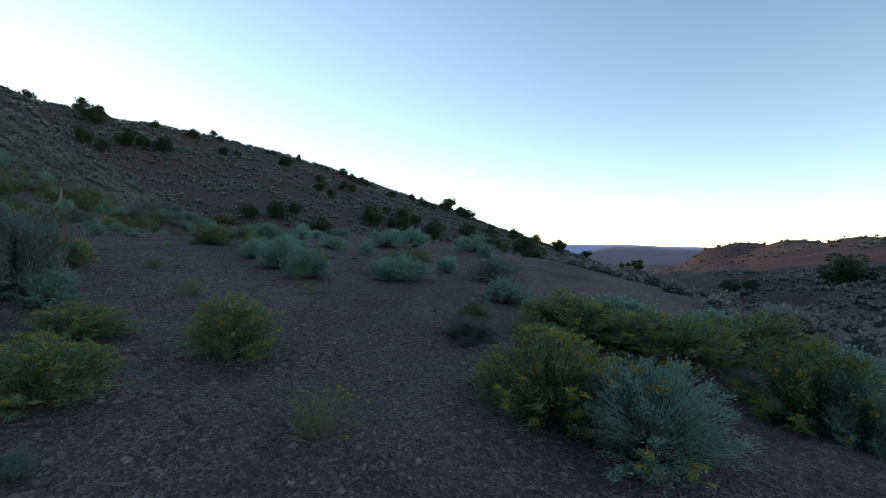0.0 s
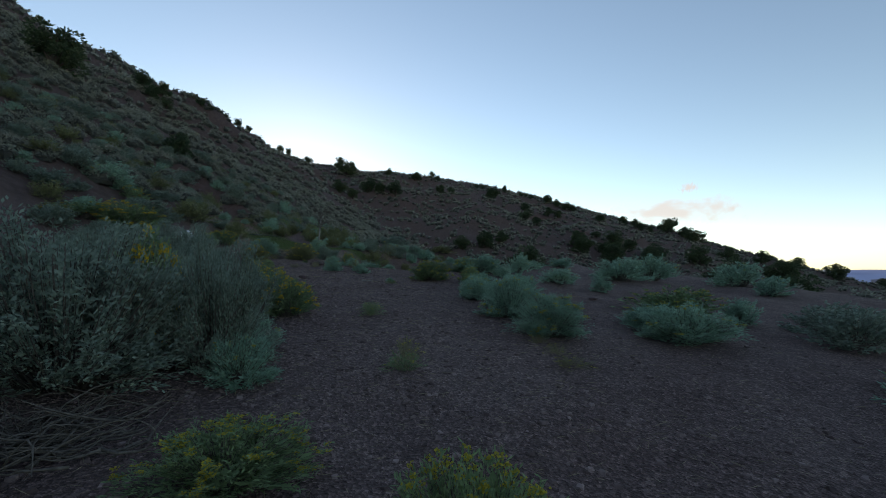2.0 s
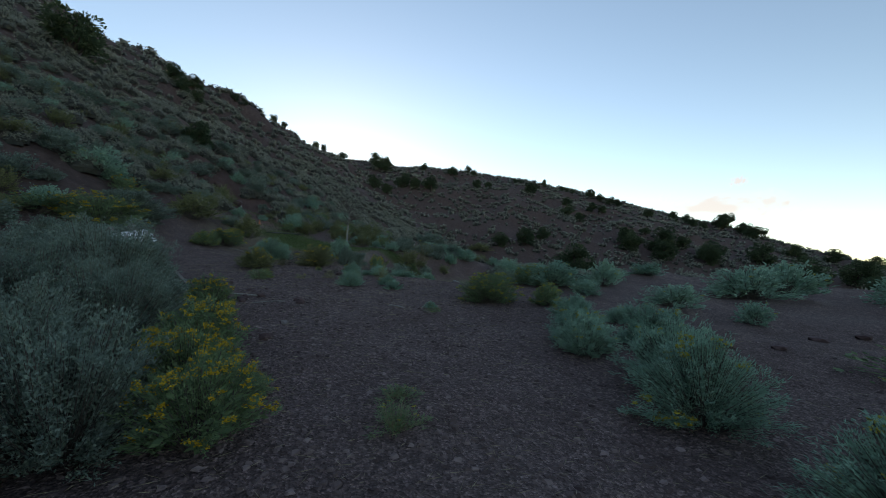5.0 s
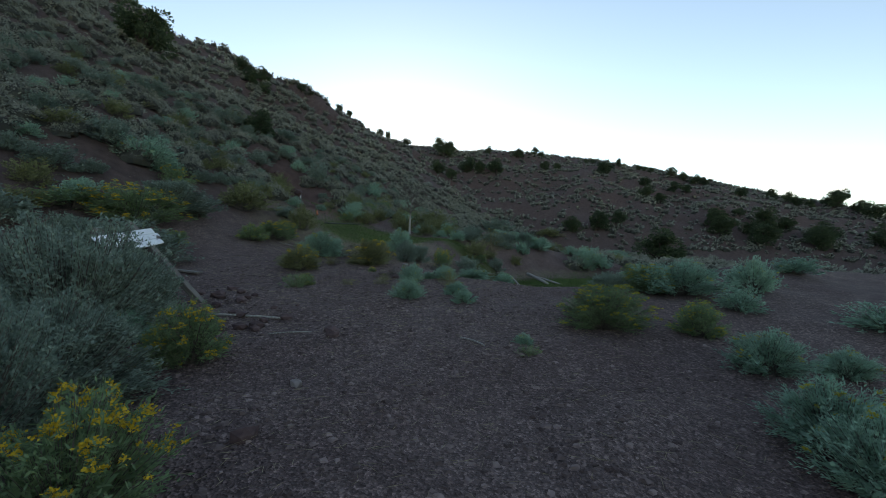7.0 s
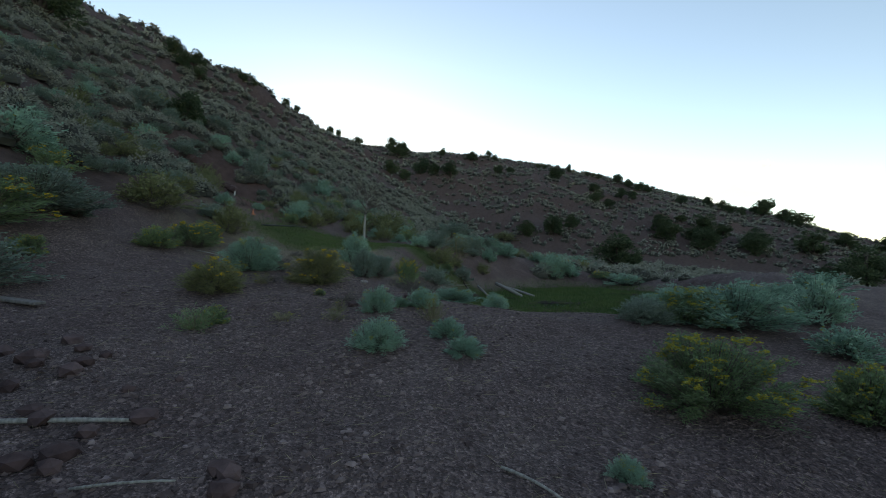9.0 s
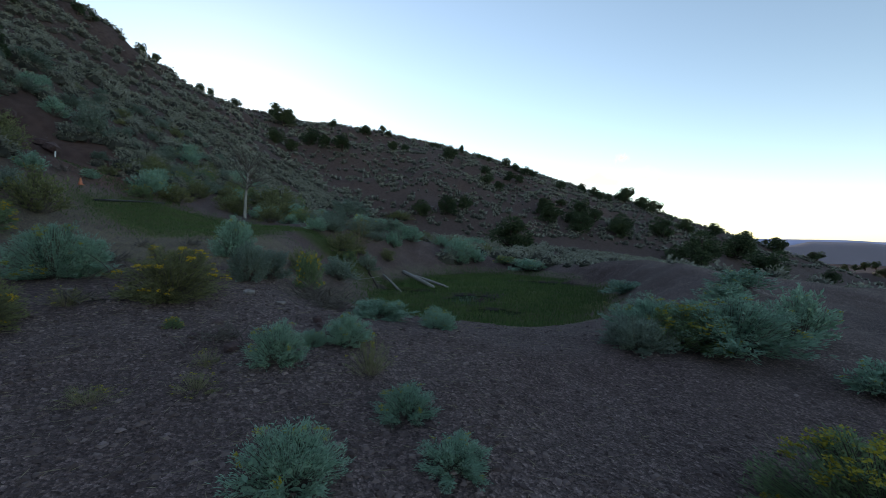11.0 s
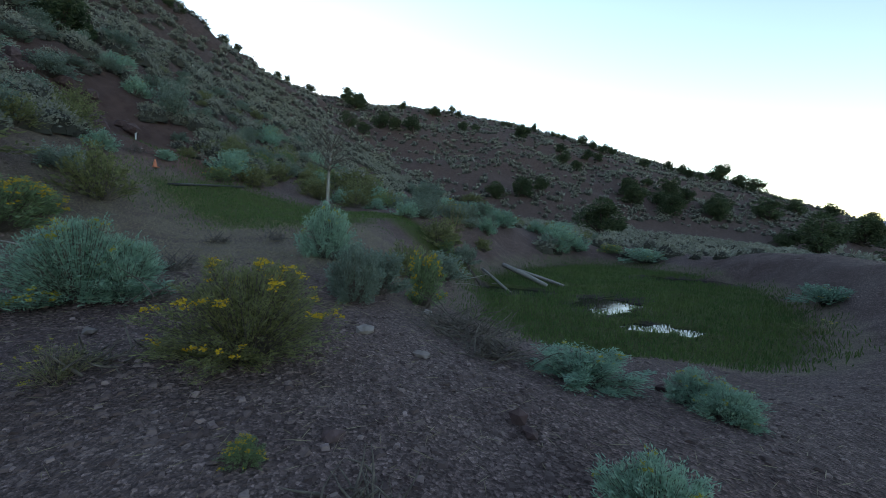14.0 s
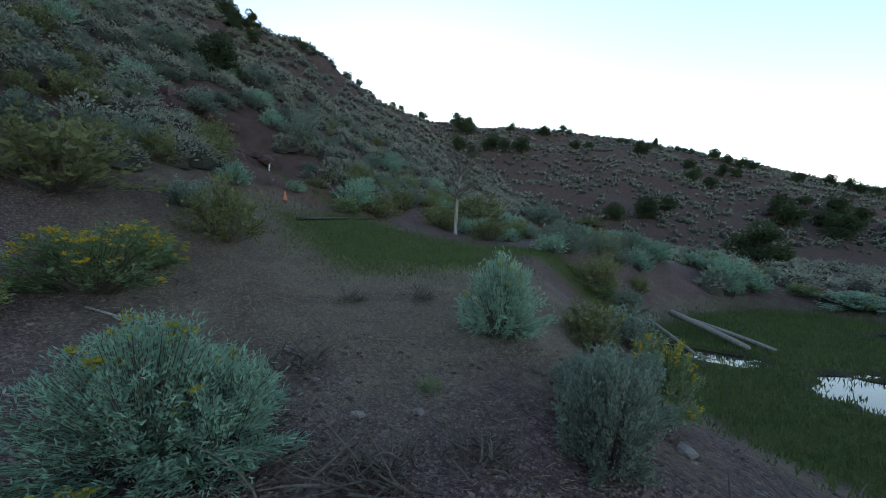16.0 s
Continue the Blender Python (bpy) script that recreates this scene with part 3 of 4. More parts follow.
for row in ((-13.95, 17.01, 0.61, 0.7), (-32.56, 50.22, 4.58, 2.29), (-28.11, 23.43, 1.51, 1.51), (-22.41, 16.68, 0.9, 0.8), (-22.34, 15.15, 0.85, 0.51), (-25.94, 17.36, 1.23, 0.55), (-28.85, 19.87, 1.67, 0.84), (-25.47, 15.69, 1.51, 0.69), (-33.84, 24.31, 1.91, 0.96), (-29.85, 19.48, 0.87, 0.48), (-14.16, 17.63, 0.87, 0.6), (-15.48, 22.1, 1.14, 0.76), (-8.04, 16.96, 0.84, 0.42), (-18.83, 12.39, 2.46, 0.96), (-15.52, 10.45, 2.32, 0.98), (-16.01, 9.86, 1.36, 0.82), (-33.42, 20.04, 2.05, 1.03), (-22.47, 11.63, 1.48, 0.91), (-29.81, 12.92, 1.92, 0.96), (-20.19, 10.05, 1.55, 0.77), (-31.88, 15.27, 1.97, 0.99), (-8.56, 8.19, 1.14, 0.9), (-7.31, 7.79, 0.57, 0.34), (-12.12, 8.01, 2.08, 1.04),):
    plant("S", *row)
for row in ((-5.31, 5.79, 0.69, 0.55), (-5.38, 4.8, 1.98, 1.34), (-4.08, 3.77, 0.38, 0.44), (1.29, 11.33, 1.25, 0.67), (-6.68, 7.29, 1.12, 0.86), (-4.85, 5.72, 1.01, 1.2), (0.44, 6.07, 0.68, 0.31), (1.65, 12.97, 1.49, 0.63), (-1.88, 2.73, 0.2, 0.15),):
    plant("S", *row)
for row in ((-17.25, 25.13, 1.4, 1.0), (-23.0, 23.0, 1.5, 0.75), (-22.9, 25.6, 1.7, 0.9), (-23.36, 28.71, 2.0, 1.1), (-19.88, 17.26, 1.32, 1.03), (-20.58, 15.4, 2.05, 1.09), (-25.19, 23.45, 1.52, 0.85), (-24.33, 25.04, 1.39, 0.79), (-25.07, 30.37, 3.26, 1.5), (-39.88, 78.68, 5.13, 1.71), (-26.09, 16.62, 0.92, 0.53), (-15.51, 20.55, 0.99, 0.77), (-22.42, 10.52, 1.38, 0.61), (-7.04, 6.63, 1.02, 0.78), (0.54, 6.69, 0.52, 0.4),):
    plant("O", *row)
for row in ((-18.09, 27.74, 1.7, 1.36), (-13.98, 14.42, 0.46, 0.24), (-10.38, 14.66, 0.45, 0.37), (-11.56, 14.06, 0.26, 0.19), (-8.31, 23.53, 1.03, 0.32), (-11.75, 13.29, 0.4, 0.15), (-11.25, 13.68, 0.36, 0.16), (-3.64, 7.1, 0.41, 0.29), (-2.61, 8.76, 0.28, 0.14), (-2.32, 8.46, 0.38, 0.17), (-2.1, 8.07, 0.57, 0.14), (-0.62, 3.37, 0.59, 0.37),):
    plant("D", *row)
for row in ((-15.18, 16.83, 0.24, 0.14), (-12.04, 12.34, 0.58, 0.29), (-5.59, 9.08, 0.39, 0.13), (-7.24, 12.15, 0.3, 0.11), (-5.28, 8.67, 0.41, 0.24), (-3.44, 6.72, 0.43, 0.19),):
    plant("G", *row)


# ---- junipers ----
def juniper_meshes(seed):
    rng = np.random.default_rng(seed)
    nb = 11
    th = rng.uniform(0, 6.283, nb)
    z = rng.uniform(0.16, 0.86, nb)
    r = 0.34 * (1 - 0.75 * np.maximum(0, z - 0.35)) * rng.uniform(0.5, 1.0, nb)
    ends = np.stack([r * np.cos(th), r * np.sin(th), z], -1)
    base = np.stack([ends[:, 0] * 0.1, ends[:, 1] * 0.1, z * 0.25], -1)
    limbs = tubes(base, (base + ends) / 2 - np.array([0, 0, 0.05]), ends, 0.022, 0.006, 3, 5)
    trunk = tubes(np.array([[0, 0, -0.06]]), np.array([[0.03, 0.02, 0.3]]), np.array([[0.0, 0.03, 0.8]]), 0.06, 0.015, 5, 7)
    # clumps round the limbs' ends
    cen = np.concatenate([ends, rng.normal(0, 0.15, (9, 3)) + np.array([0, 0, 0.5])])
    m = 210
    size = rng.uniform(0.10, 0.19, len(cen))
    off = unit(rng.normal(size=(len(cen), m, 3))) * (rng.uniform(0.3, 1, (len(cen), m, 1)) ** 0.5) * size[:, None, None]
    p = (cen[:, None] + off).reshape(-1, 3)
    p[:, 2] = np.maximum(p[:, 2], 0.02)
    ax = unit(off.reshape(-1, 3) + rng.normal(0, 0.06, p.shape))
    crown = leaves(p, ax, rng.uniform(0.035, 0.075, len(p)), rng.uniform(0.010, 0.020, len(p)), rng)
    return trunk, limbs, crown


JUN = []
for v in range(4):
    tr_, li_, cr_ = juniper_meshes(300 + v)
    JUN.append((quads("trunk", *tr_, BARK, True), quads("bough", *li_, BARK, True), quads("crown", *cr_, JUNIPER)))


def juniper(x, y, w, h):
    rng = random.Random(int(abs(x) * 97 + abs(y) * 13))
    ob = tagged(new("juniper_tree"), "dark green juniper with a rounded uneven crown on the dry slope", "tree", "junipers on the hills")
    for name, me in zip(("trunk", "bough", "crown"), JUN[rng.randrange(4)]):
        part(name, me, ob)
    ob.matrix_basis = pose(x, y, on(x, y) - 0.03 * h, 0, 0, rng.uniform(0, 360)) @ Matrix.Diagonal((w * 1.1, w * 1.1, h * 1.05, 1))


for row in ((-16.81, 58.38, 5.41, 3.7), (-34.25, 87.4, 4.57, 3.65), (-37.49, 83.29, 4.01, 2.81), (-32.08, 92.42, 3.36, 2.73), (-16.21, 103.53, 5.89, 3.86), (-10.55, 103.75, 6.01, 4.07), (-2.3, 112.83, 6.13, 4.55), (-17.88, 106.54, 4.47, 3.83), (-32.85, 112.59, 3.55, 3.09), (-29.71, 113.33, 2.91, 2.53), (-29.53, 126.01, 3.1, 2.7), (-27.03, 126.47, 2.55, 2.21), (-46.13, 125.49, 5.39, 3.59), (-68.03, 91.54, 4.23, 3.68), (-65.1, 93.55, 3.47, 3.02), (-62.17, 95.56, 4.44, 3.86), (-84.24, 102.56, 6.69, 4.46), (-76.26, 112.79, 2.63, 2.3), (-69.47, 117.58, 4.23, 2.76), (-66.86, 123.91, 2.86, 2.49), (-65.12, 124.79, 2.35, 2.04), (-54.92, 134.13, 1.91, 1.66), (-53.38, 134.71, 1.57, 1.36), (-46.94, 138.14, 1.64, 2.63),):
    juniper(*row)
for row in ((-42.64, 143.52, 1.89, 1.64), (-41.12, 143.91, 1.55, 1.34), (-39.6, 144.3, 1.98, 1.72), (-34.58, 147.48, 3.68, 3.2), (-31.6, 148.04, 3.02, 2.62), (-28.5, 145.95, 3.19, 2.77), (-26.04, 146.31, 2.61, 2.27), (-17.29, 140.25, 3.64, 2.24), (-11.96, 152.82, 3.67, 3.19), (-8.06, 152.9, 3.01, 2.62), (-6.3, 150.65, 3.21, 2.79), (-3.8, 150.61, 2.63, 2.29), (1.13, 155.31, 4.99, 4.34), (5.39, 155.01, 4.09, 3.56), (-0.67, 155.67, 2.58, 2.24), (1.21, 155.57, 2.11, 1.84), (-32.77, 21.69, 2.32, 1.97), (-41.1, 17.42, 4.33, 3.58), (-58.17, 32.44, 2.66, 2.31), (-57.29, 34.26, 2.18, 1.89), (-70.47, 47.69, 1.74, 1.51), (-69.67, 48.99, 1.42, 1.24), (-92.28, 71.33, 2.51, 2.18), (-90.74, 73.39, 2.06, 1.79),):
    juniper(*row)
for row in ((-99.61, 90.95, 2.61, 2.27), (-98.05, 92.69, 2.14, 1.86), (-81.73, 84.5, 2.81, 1.83), (-15.05, 114.23, 2.81, 1.8), (-35.78, 123.46, 3.35, 2.23), (-58.71, 114.12, 3.06, 2.66), (-55.71, 115.54, 2.51, 2.18), (-75.32, 101.57, 1.4, 1.22), (-74.22, 102.37, 1.15, 1.0), (-63.39, 75.72, 3.29, 2.86), (-61.39, 77.36, 2.7, 2.35), (47.53, 71.51, 3.54, 3.08), (49.53, 69.71, 2.9, 2.53), (-89.93, 106.22, 4.17, 3.63), (-87.23, 108.46, 3.42, 2.98), (115.22, 253.59, 6.66, 4.0), (31.49, 90.42, 3.53, 2.36), (41.36, 86.33, 2.26, 1.58), (15.59, 141.0, 4.77, 4.17), (25.46, 154.4, 5.49, 3.87), (32.65, 155.02, 5.41, 3.5), (46.14, 167.83, 6.77, 5.08), (59.23, 177.23, 5.28, 3.17), (44.97, 175.59, 2.07, 1.8),):
    juniper(*row)
for row in ((46.37, 175.15, 1.7, 1.48), (11.74, 105.11, 8.87, 7.31), (21.29, 102.36, 8.75, 6.03), (23.47, 127.03, 9.14, 5.84), (7.3, 121.74, 6.64, 5.11), (-2.51, 110.29, 4.96, 4.25), (8.33, 149.56, 6.48, 3.89), (7.56, 105.99, 5.42, 3.25), (26.22, 100.45, 2.76, 2.4), (28.94, 99.41, 2.26, 1.97), (2.59, 162.25, 4.9, 4.26), (7.37, 161.87, 4.02, 3.49), (48.04, 141.69, 4.11, 3.28), (-7.56, 117.11, 3.87, 2.84), (156.39, 376.39, 6.01, 5.23), (160.96, 374.26, 4.93, 4.29), (165.52, 372.12, 6.32, 5.49), (170.09, 369.99, 6.01, 5.23), (-12.98, 107.52, 3.59, 2.39), (-10.99, 112.63, 5.65, 4.71), (-55.35, 31.78, 2.15, 1.87), (-54.61, 33.3, 1.76, 1.53),):
    juniper(*row)
juniper(60.9, 65.2, 7.5, 4.8)

# ---- hillside scrub ----
rng = np.random.default_rng(7)


def scatter(n, x0, x1, y0, y1):
    x, y = rng.uniform(x0, x1, n), rng.uniform(y0, y1, n)
    return x, y


def low_bush(seed, n, ll, lw, sides=9):
    """A low rounded bush: a lumpy body of packed foliage, its shade painted dark, with leaf sprays over it."""
    g = np.random.default_rng(seed)

    def lumps(a, z):
        return 1 + 0.13 * np.sin(3 * a + seed) + 0.10 * np.sin(5 * a + 2 * seed + 3 * z) + 0.07 * np.sin(8 * a + 9 * z + seed)

    d = unit(g.normal(size=(n, 3)) * np.array([1, 1, 0.8]))
    d[:, 2] = np.abs(d[:, 2]) + 0.22
    d = unit(d)
    p = d * g.uniform(0.74, 1.0, (n, 1)) * np.array([0.46, 0.46, 0.86]) * lumps(np.arctan2(d[:, 1], d[:, 0]), d[:, 2])[:, None]
    ax = unit(d + g.normal(0, 0.5, (n, 3)) + np.array([0, 0, 0.5]))
    sprays = leaves(p, ax, ll * g.uniform(0.7, 1.3, n), lw * g.uniform(0.7, 1.3, n), g)
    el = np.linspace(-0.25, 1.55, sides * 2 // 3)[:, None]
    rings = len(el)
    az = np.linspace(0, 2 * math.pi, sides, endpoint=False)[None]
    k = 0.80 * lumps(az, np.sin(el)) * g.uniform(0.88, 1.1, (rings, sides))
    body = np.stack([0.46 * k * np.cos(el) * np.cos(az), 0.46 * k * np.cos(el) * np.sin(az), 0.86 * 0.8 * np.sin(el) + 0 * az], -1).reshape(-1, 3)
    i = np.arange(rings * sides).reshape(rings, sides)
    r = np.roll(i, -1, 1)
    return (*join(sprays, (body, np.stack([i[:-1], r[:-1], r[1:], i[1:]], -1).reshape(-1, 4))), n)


def spread(name, label, protos, x, y, w, h, mat):
    """Many bushes as one sheet of scrub."""
    vs, fs, ts, ms, k = [], [], [], [], 0
    z = land(x, y)
    which = rng.integers(0, len(protos), len(x))
    ang = rng.uniform(0, 6.283, len(x))
    for i, (pv, pf, *outer) in enumerate(protos):
        s = np.where(which == i)[0]
        if not len(s):
            continue
        ca, sa = np.cos(ang[s])[:, None], np.sin(ang[s])[:, None]
        vx = (pv[None, :, 0] * ca - pv[None, :, 1] * sa) * w[s, None] + x[s, None]
        vy = (pv[None, :, 0] * sa + pv[None, :, 1] * ca) * w[s, None] + y[s, None]
        vz = pv[None, :, 2] * h[s, None] + z[s, None] - 0.04
        vs.append(np.stack([vx, vy, vz], -1).reshape(-1, 3))
        fs.append((pf[None] + (np.arange(len(s)) * len(pv))[:, None, None]).reshape(-1, pf.shape[1]) + k)
        ts.append(np.repeat(rng.uniform(0, 1, len(s)), len(pv)))
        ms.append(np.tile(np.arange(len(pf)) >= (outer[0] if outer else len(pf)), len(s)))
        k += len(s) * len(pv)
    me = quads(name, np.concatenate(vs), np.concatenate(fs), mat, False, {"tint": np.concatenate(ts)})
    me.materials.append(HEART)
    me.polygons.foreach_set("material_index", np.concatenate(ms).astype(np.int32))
    return tagged(new(name, me), label, "scrub", kind="stuff")


def above(x, y):
    """How far a place stands above the flat by the track."""
    return height(x, y) - (0.063 - 0.095 * x + 0.064 * np.minimum(y, 27))


def open_bank(x, y):
    """Bare red earth round the marker post and down to the cone."""
    u = np.clip(((x + 26.6) * 4.3 - (y - 21.25) * 1.75) / 21.6, 0, 1)
    return (np.hypot(x + 26.6 - 4.3 * u, y - 21.25 + 1.75 * u) < 1.1) | (np.exp(-((x + 27) / 3.0) ** 2 - ((y - 20.0) / 3.0) ** 2) > 0.6)


# single shrubs on the slope nearest to the walk
x, y = scatter(2200, -36, -9, -6, 34)
keep = (above(x, y) > 0.7) & ~open_bank(x, y) & (lawn_d(x, y) > 1.3)
x, y = x[keep], y[keep]
taken = []
for px, py in zip(x, y):
    if len(taken) < 400 and all((px - a) ** 2 + (py - b) ** 2 > 0.9 for a, b in taken):
        taken.append((px, py))
pick = random.Random(5)
for px, py in taken:
    w = pick.uniform(0.6, 1.35)
    plant(pick.choice("SSSSSOOT"), px, py, w, w * pick.uniform(0.5, 0.72))

# shrubs between the seep and the pond's far bank
for k in range(190):
    px, py = pick.uniform(-30, -14), pick.uniform(25.0, 42)
    if pond_d(px, py) > 1.18 and lawn_d(px, py) > 1.25:
        w = pick.uniform(0.6, 1.3)
        plant(pick.choice("SSSOOTTR"), px, py, w, w * pick.uniform(0.55, 0.8))

mids = [low_bush(400 + i, 80, 0.21, 0.052, 8) for i in range(4)]
fars = [low_bush(420 + i, 18, 0.40, 0.12, 6) for i in range(4)]
x, y = scatter(17000, -75, -20, -25, 75)
r = np.hypot(x + 10, y - 13)
keep = (above(x, y) > 0.8) & (r > 12) & (r < 58) & (rng.uniform(0, 1, len(x)) < 0.5 + 0.2 * waves(x, y, 9, 41)) & ~open_bank(x, y)
keep &= lawn_d(x, y) > 1.6
close = keep & (r < 30)
nears = [low_bush(440 + i, 300, 0.11, 0.024) for i in range(3)]
w = rng.uniform(0.5, 1.2, len(x))
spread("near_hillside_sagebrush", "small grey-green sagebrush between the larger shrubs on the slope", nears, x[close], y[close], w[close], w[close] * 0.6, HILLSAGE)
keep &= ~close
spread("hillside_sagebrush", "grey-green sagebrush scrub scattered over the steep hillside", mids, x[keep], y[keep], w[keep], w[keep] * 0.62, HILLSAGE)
x, y = scatter(60000, -125, 75, -60, 205)
r = np.hypot(x + 10, y - 13)
keep = (above(x, y) > 0.5) & (r >= 58) & (rng.uniform(0, 1, len(x)) < 0.36 + 0.25 * waves(x, y, 13, 42))
x, y = x[keep], y[keep]
w = rng.uniform(0.5, 1.5, len(x))
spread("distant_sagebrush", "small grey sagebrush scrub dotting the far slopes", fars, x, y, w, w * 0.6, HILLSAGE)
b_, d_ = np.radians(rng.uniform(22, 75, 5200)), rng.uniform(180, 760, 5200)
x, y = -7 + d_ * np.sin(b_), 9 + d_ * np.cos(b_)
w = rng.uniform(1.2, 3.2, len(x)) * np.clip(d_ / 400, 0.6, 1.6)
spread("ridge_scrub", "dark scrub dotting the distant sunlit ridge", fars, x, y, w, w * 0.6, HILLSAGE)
x, y = scatter(4200, 8, 75, -30, 90)
keep = (np.hypot(x, y) > 13) & (rng.uniform(0, 1, len(x)) < 0.7)
x, y = x[keep], y[keep]
w = rng.uniform(0.6, 1.4, len(x))
by = np.hypot(x, y) < 38
VALLEY = "grey sagebrush scrub on the far side of the wash"
spread("valley_sagebrush", VALLEY, mids, x[by], y[by], w[by], w[by] * 0.6, HILLSAGE)
spread("valley_sagebrush", VALLEY, fars, x[~by], y[~by], w[~by], w[~by] * 0.6, HILLSAGE)
x, y = scatter(3200, -30, 30, 34, 90)
keep = (above(x, y) < 0.6) & (pond_d(x, y) > 1.2) & (rng.uniform(0, 1, len(x)) < 0.45)
x, y = x[keep], y[keep]
w = rng.uniform(0.6, 1.4, len(x))
spread("valley_rabbitbrush", "grey-green shrubs beyond the pond", mids, x, y, w, w * 0.6, HILLSAGE)


# ---- stones ----
def stone(seed, flat):
    bm = bmesh.new()
    bmesh.ops.create_icosphere(bm, subdivisions=1, radius=0.5)
    g = random.Random(seed)
    for v in bm.verts:
        v.co = v.co * g.uniform(0.75, 1.2)
        v.co.z *= flat
    vs = np.array([v.co[:] for v in bm.verts])
    fs = np.array([[v.index for v in f.verts] for f in bm.faces])
    bm.free()
    return vs, fs


pebbles = [stone(500 + i, 0.45) for i in range(6)]


def chip(seed):
    g = np.random.default_rng(seed)
    v = np.array([[-.5, -.35, 0], [.45, -.4, 0], [.5, .3, 0], [-.3, .45, 0], [-.3, -.2, .3], [.3, -.25, .34], [.25, .2, .28], [-.2, .25, .3]]) + g.normal(0, 0.07, (8, 3))
    f = np.array([[4, 5, 6, 7], [0, 1, 5, 4], [1, 2, 6, 5], [2, 3, 7, 6], [3, 0, 4, 7]])
    return v, f


chips = [chip(520 + i) for i in range(8)]
ax_, ay_ = np.array([0.1, -2.3, -7.8, -13.1, -20.0]), np.array([-1.0, 4.8, 10.6, 14.5, 19.0])
t = rng.uniform(0, 1, 110000) ** 0.9
x = np.interp(t, np.linspace(0, 1, 5), ax_) + rng.normal(0, 2.6, len(t))
y = np.interp(t, np.linspace(0, 1, 5), ay_) + rng.normal(0, 2.6, len(t))
keep = (rng.uniform(0, 1, len(x)) < 0.62 + 0.4 * waves(x, y, 1.7, 61)) & (pond_d(x, y) > 1.02) & (np.hypot((x + 18.4) / 3.2, (y - 18.6) / 2.6) > rng.uniform(0.7, 2.0, len(x))) & (lawn_d(x, y) > 0.95)
x, y = x[keep], y[keep]
w = 0.016 + 0.05 * rng.uniform(0, 1, len(x)) ** 3
gravel = spread("gravel", "angular purple-grey gravel and stone chips on the track", chips, x, y, w, w * 0.9, STONE)
gravel.location.z = 0.035
x, y = scatter(6000, -34, -2, -4, 32)
keep = (pond_d(x, y) > 1.05) & (lawn_d(x, y) > 1.0) & ((above(x, y) > 0.5) | (rng.uniform(0, 1, len(x)) < 0.3))
x, y = x[keep], y[keep]
w = 0.04 + 0.15 * rng.uniform(0, 1, len(x)) ** 4
spread("scree", "scattered dark broken stones on the slope", pebbles, x, y, w, w, STONE)

ROCKS = [quads("rock", *stone(600 + i, 0.62), REDSTONE) for i in range(5)]
PALEROCKS = [quads("rock", *stone(620 + i, 0.5), PALESTONE) for i in range(3)]


def rock(x, y, w, h, pale=False, turn=0.0, lean=0.0):
    me = (PALEROCKS if pale else ROCKS)[int(abs(x * 31 + y * 7)) % (3 if pale else 5)]
    ob = tagged(new("rock", me), "weathered pale grey rock lying on gravel" if pale else "dark reddish-brown angular rock lying on gravel", "rock")
    ob.matrix_basis = pose(x, y, on(x, y) + h * 0.18, lean, 0, turn) @ Matrix.Diagonal((w * 0.8, w * 0.6, h * 1.3, 1))


for row in ((-8.28, 10.11, 0.17, 0.13, True), (-9.13, 11.08, 0.2, 0.13, False), (-14.99, 16.53, 0.13, 0.09, True),
            (-11.64, 15.67, 0.16, 0.15, False), (-15.2, 16.2, 0.16, 0.07, True), (-16.6, 16.0, 0.3, 0.12, True), (-16.4, 16.4, 0.22, 0.1, True), (-14.1, 17.4, 0.2, 0.1, False), (-10.2, 10.2, 0.24, 0.17, False), (-10.6, 10.7, 0.3, 0.14, False),
            (-10.0, 10.6, 0.2, 0.12, False), (-9.9, 9.9, 0.25, 0.12, False), (-12.2, 11.3, 0.3, 0.16, False), (-11.9, 11.0, 0.22, 0.14, False), (-12.6, 16.2, 0.2, 0.1, True), (-10.9, 17.4, 0.18, 0.12, False)):
    rock(*row)
for row in ((-3.2, 13.4, 0.35, 0.12, False), (-2.6, 13.8, 0.3, 0.12, False), (-3.0, 12.6, 0.25, 0.1, False), (-1.9, 15.5, 0.4, 0.16, False), (-1.2, 16.2, 0.35, 0.15, False), (-26.4, 19.2, 0.8, 0.6, False), (-26.9, 20.3, 0.9, 0.7, False), (-26.2, 18.4, 0.7, 0.5, False), (-27.5, 19.6, 0.8, 0.7, False), (-27.2, 18.3, 0.6, 0.5, False), (-28.3, 20.8, 0.7, 0.6, False)):
    rock(*row)

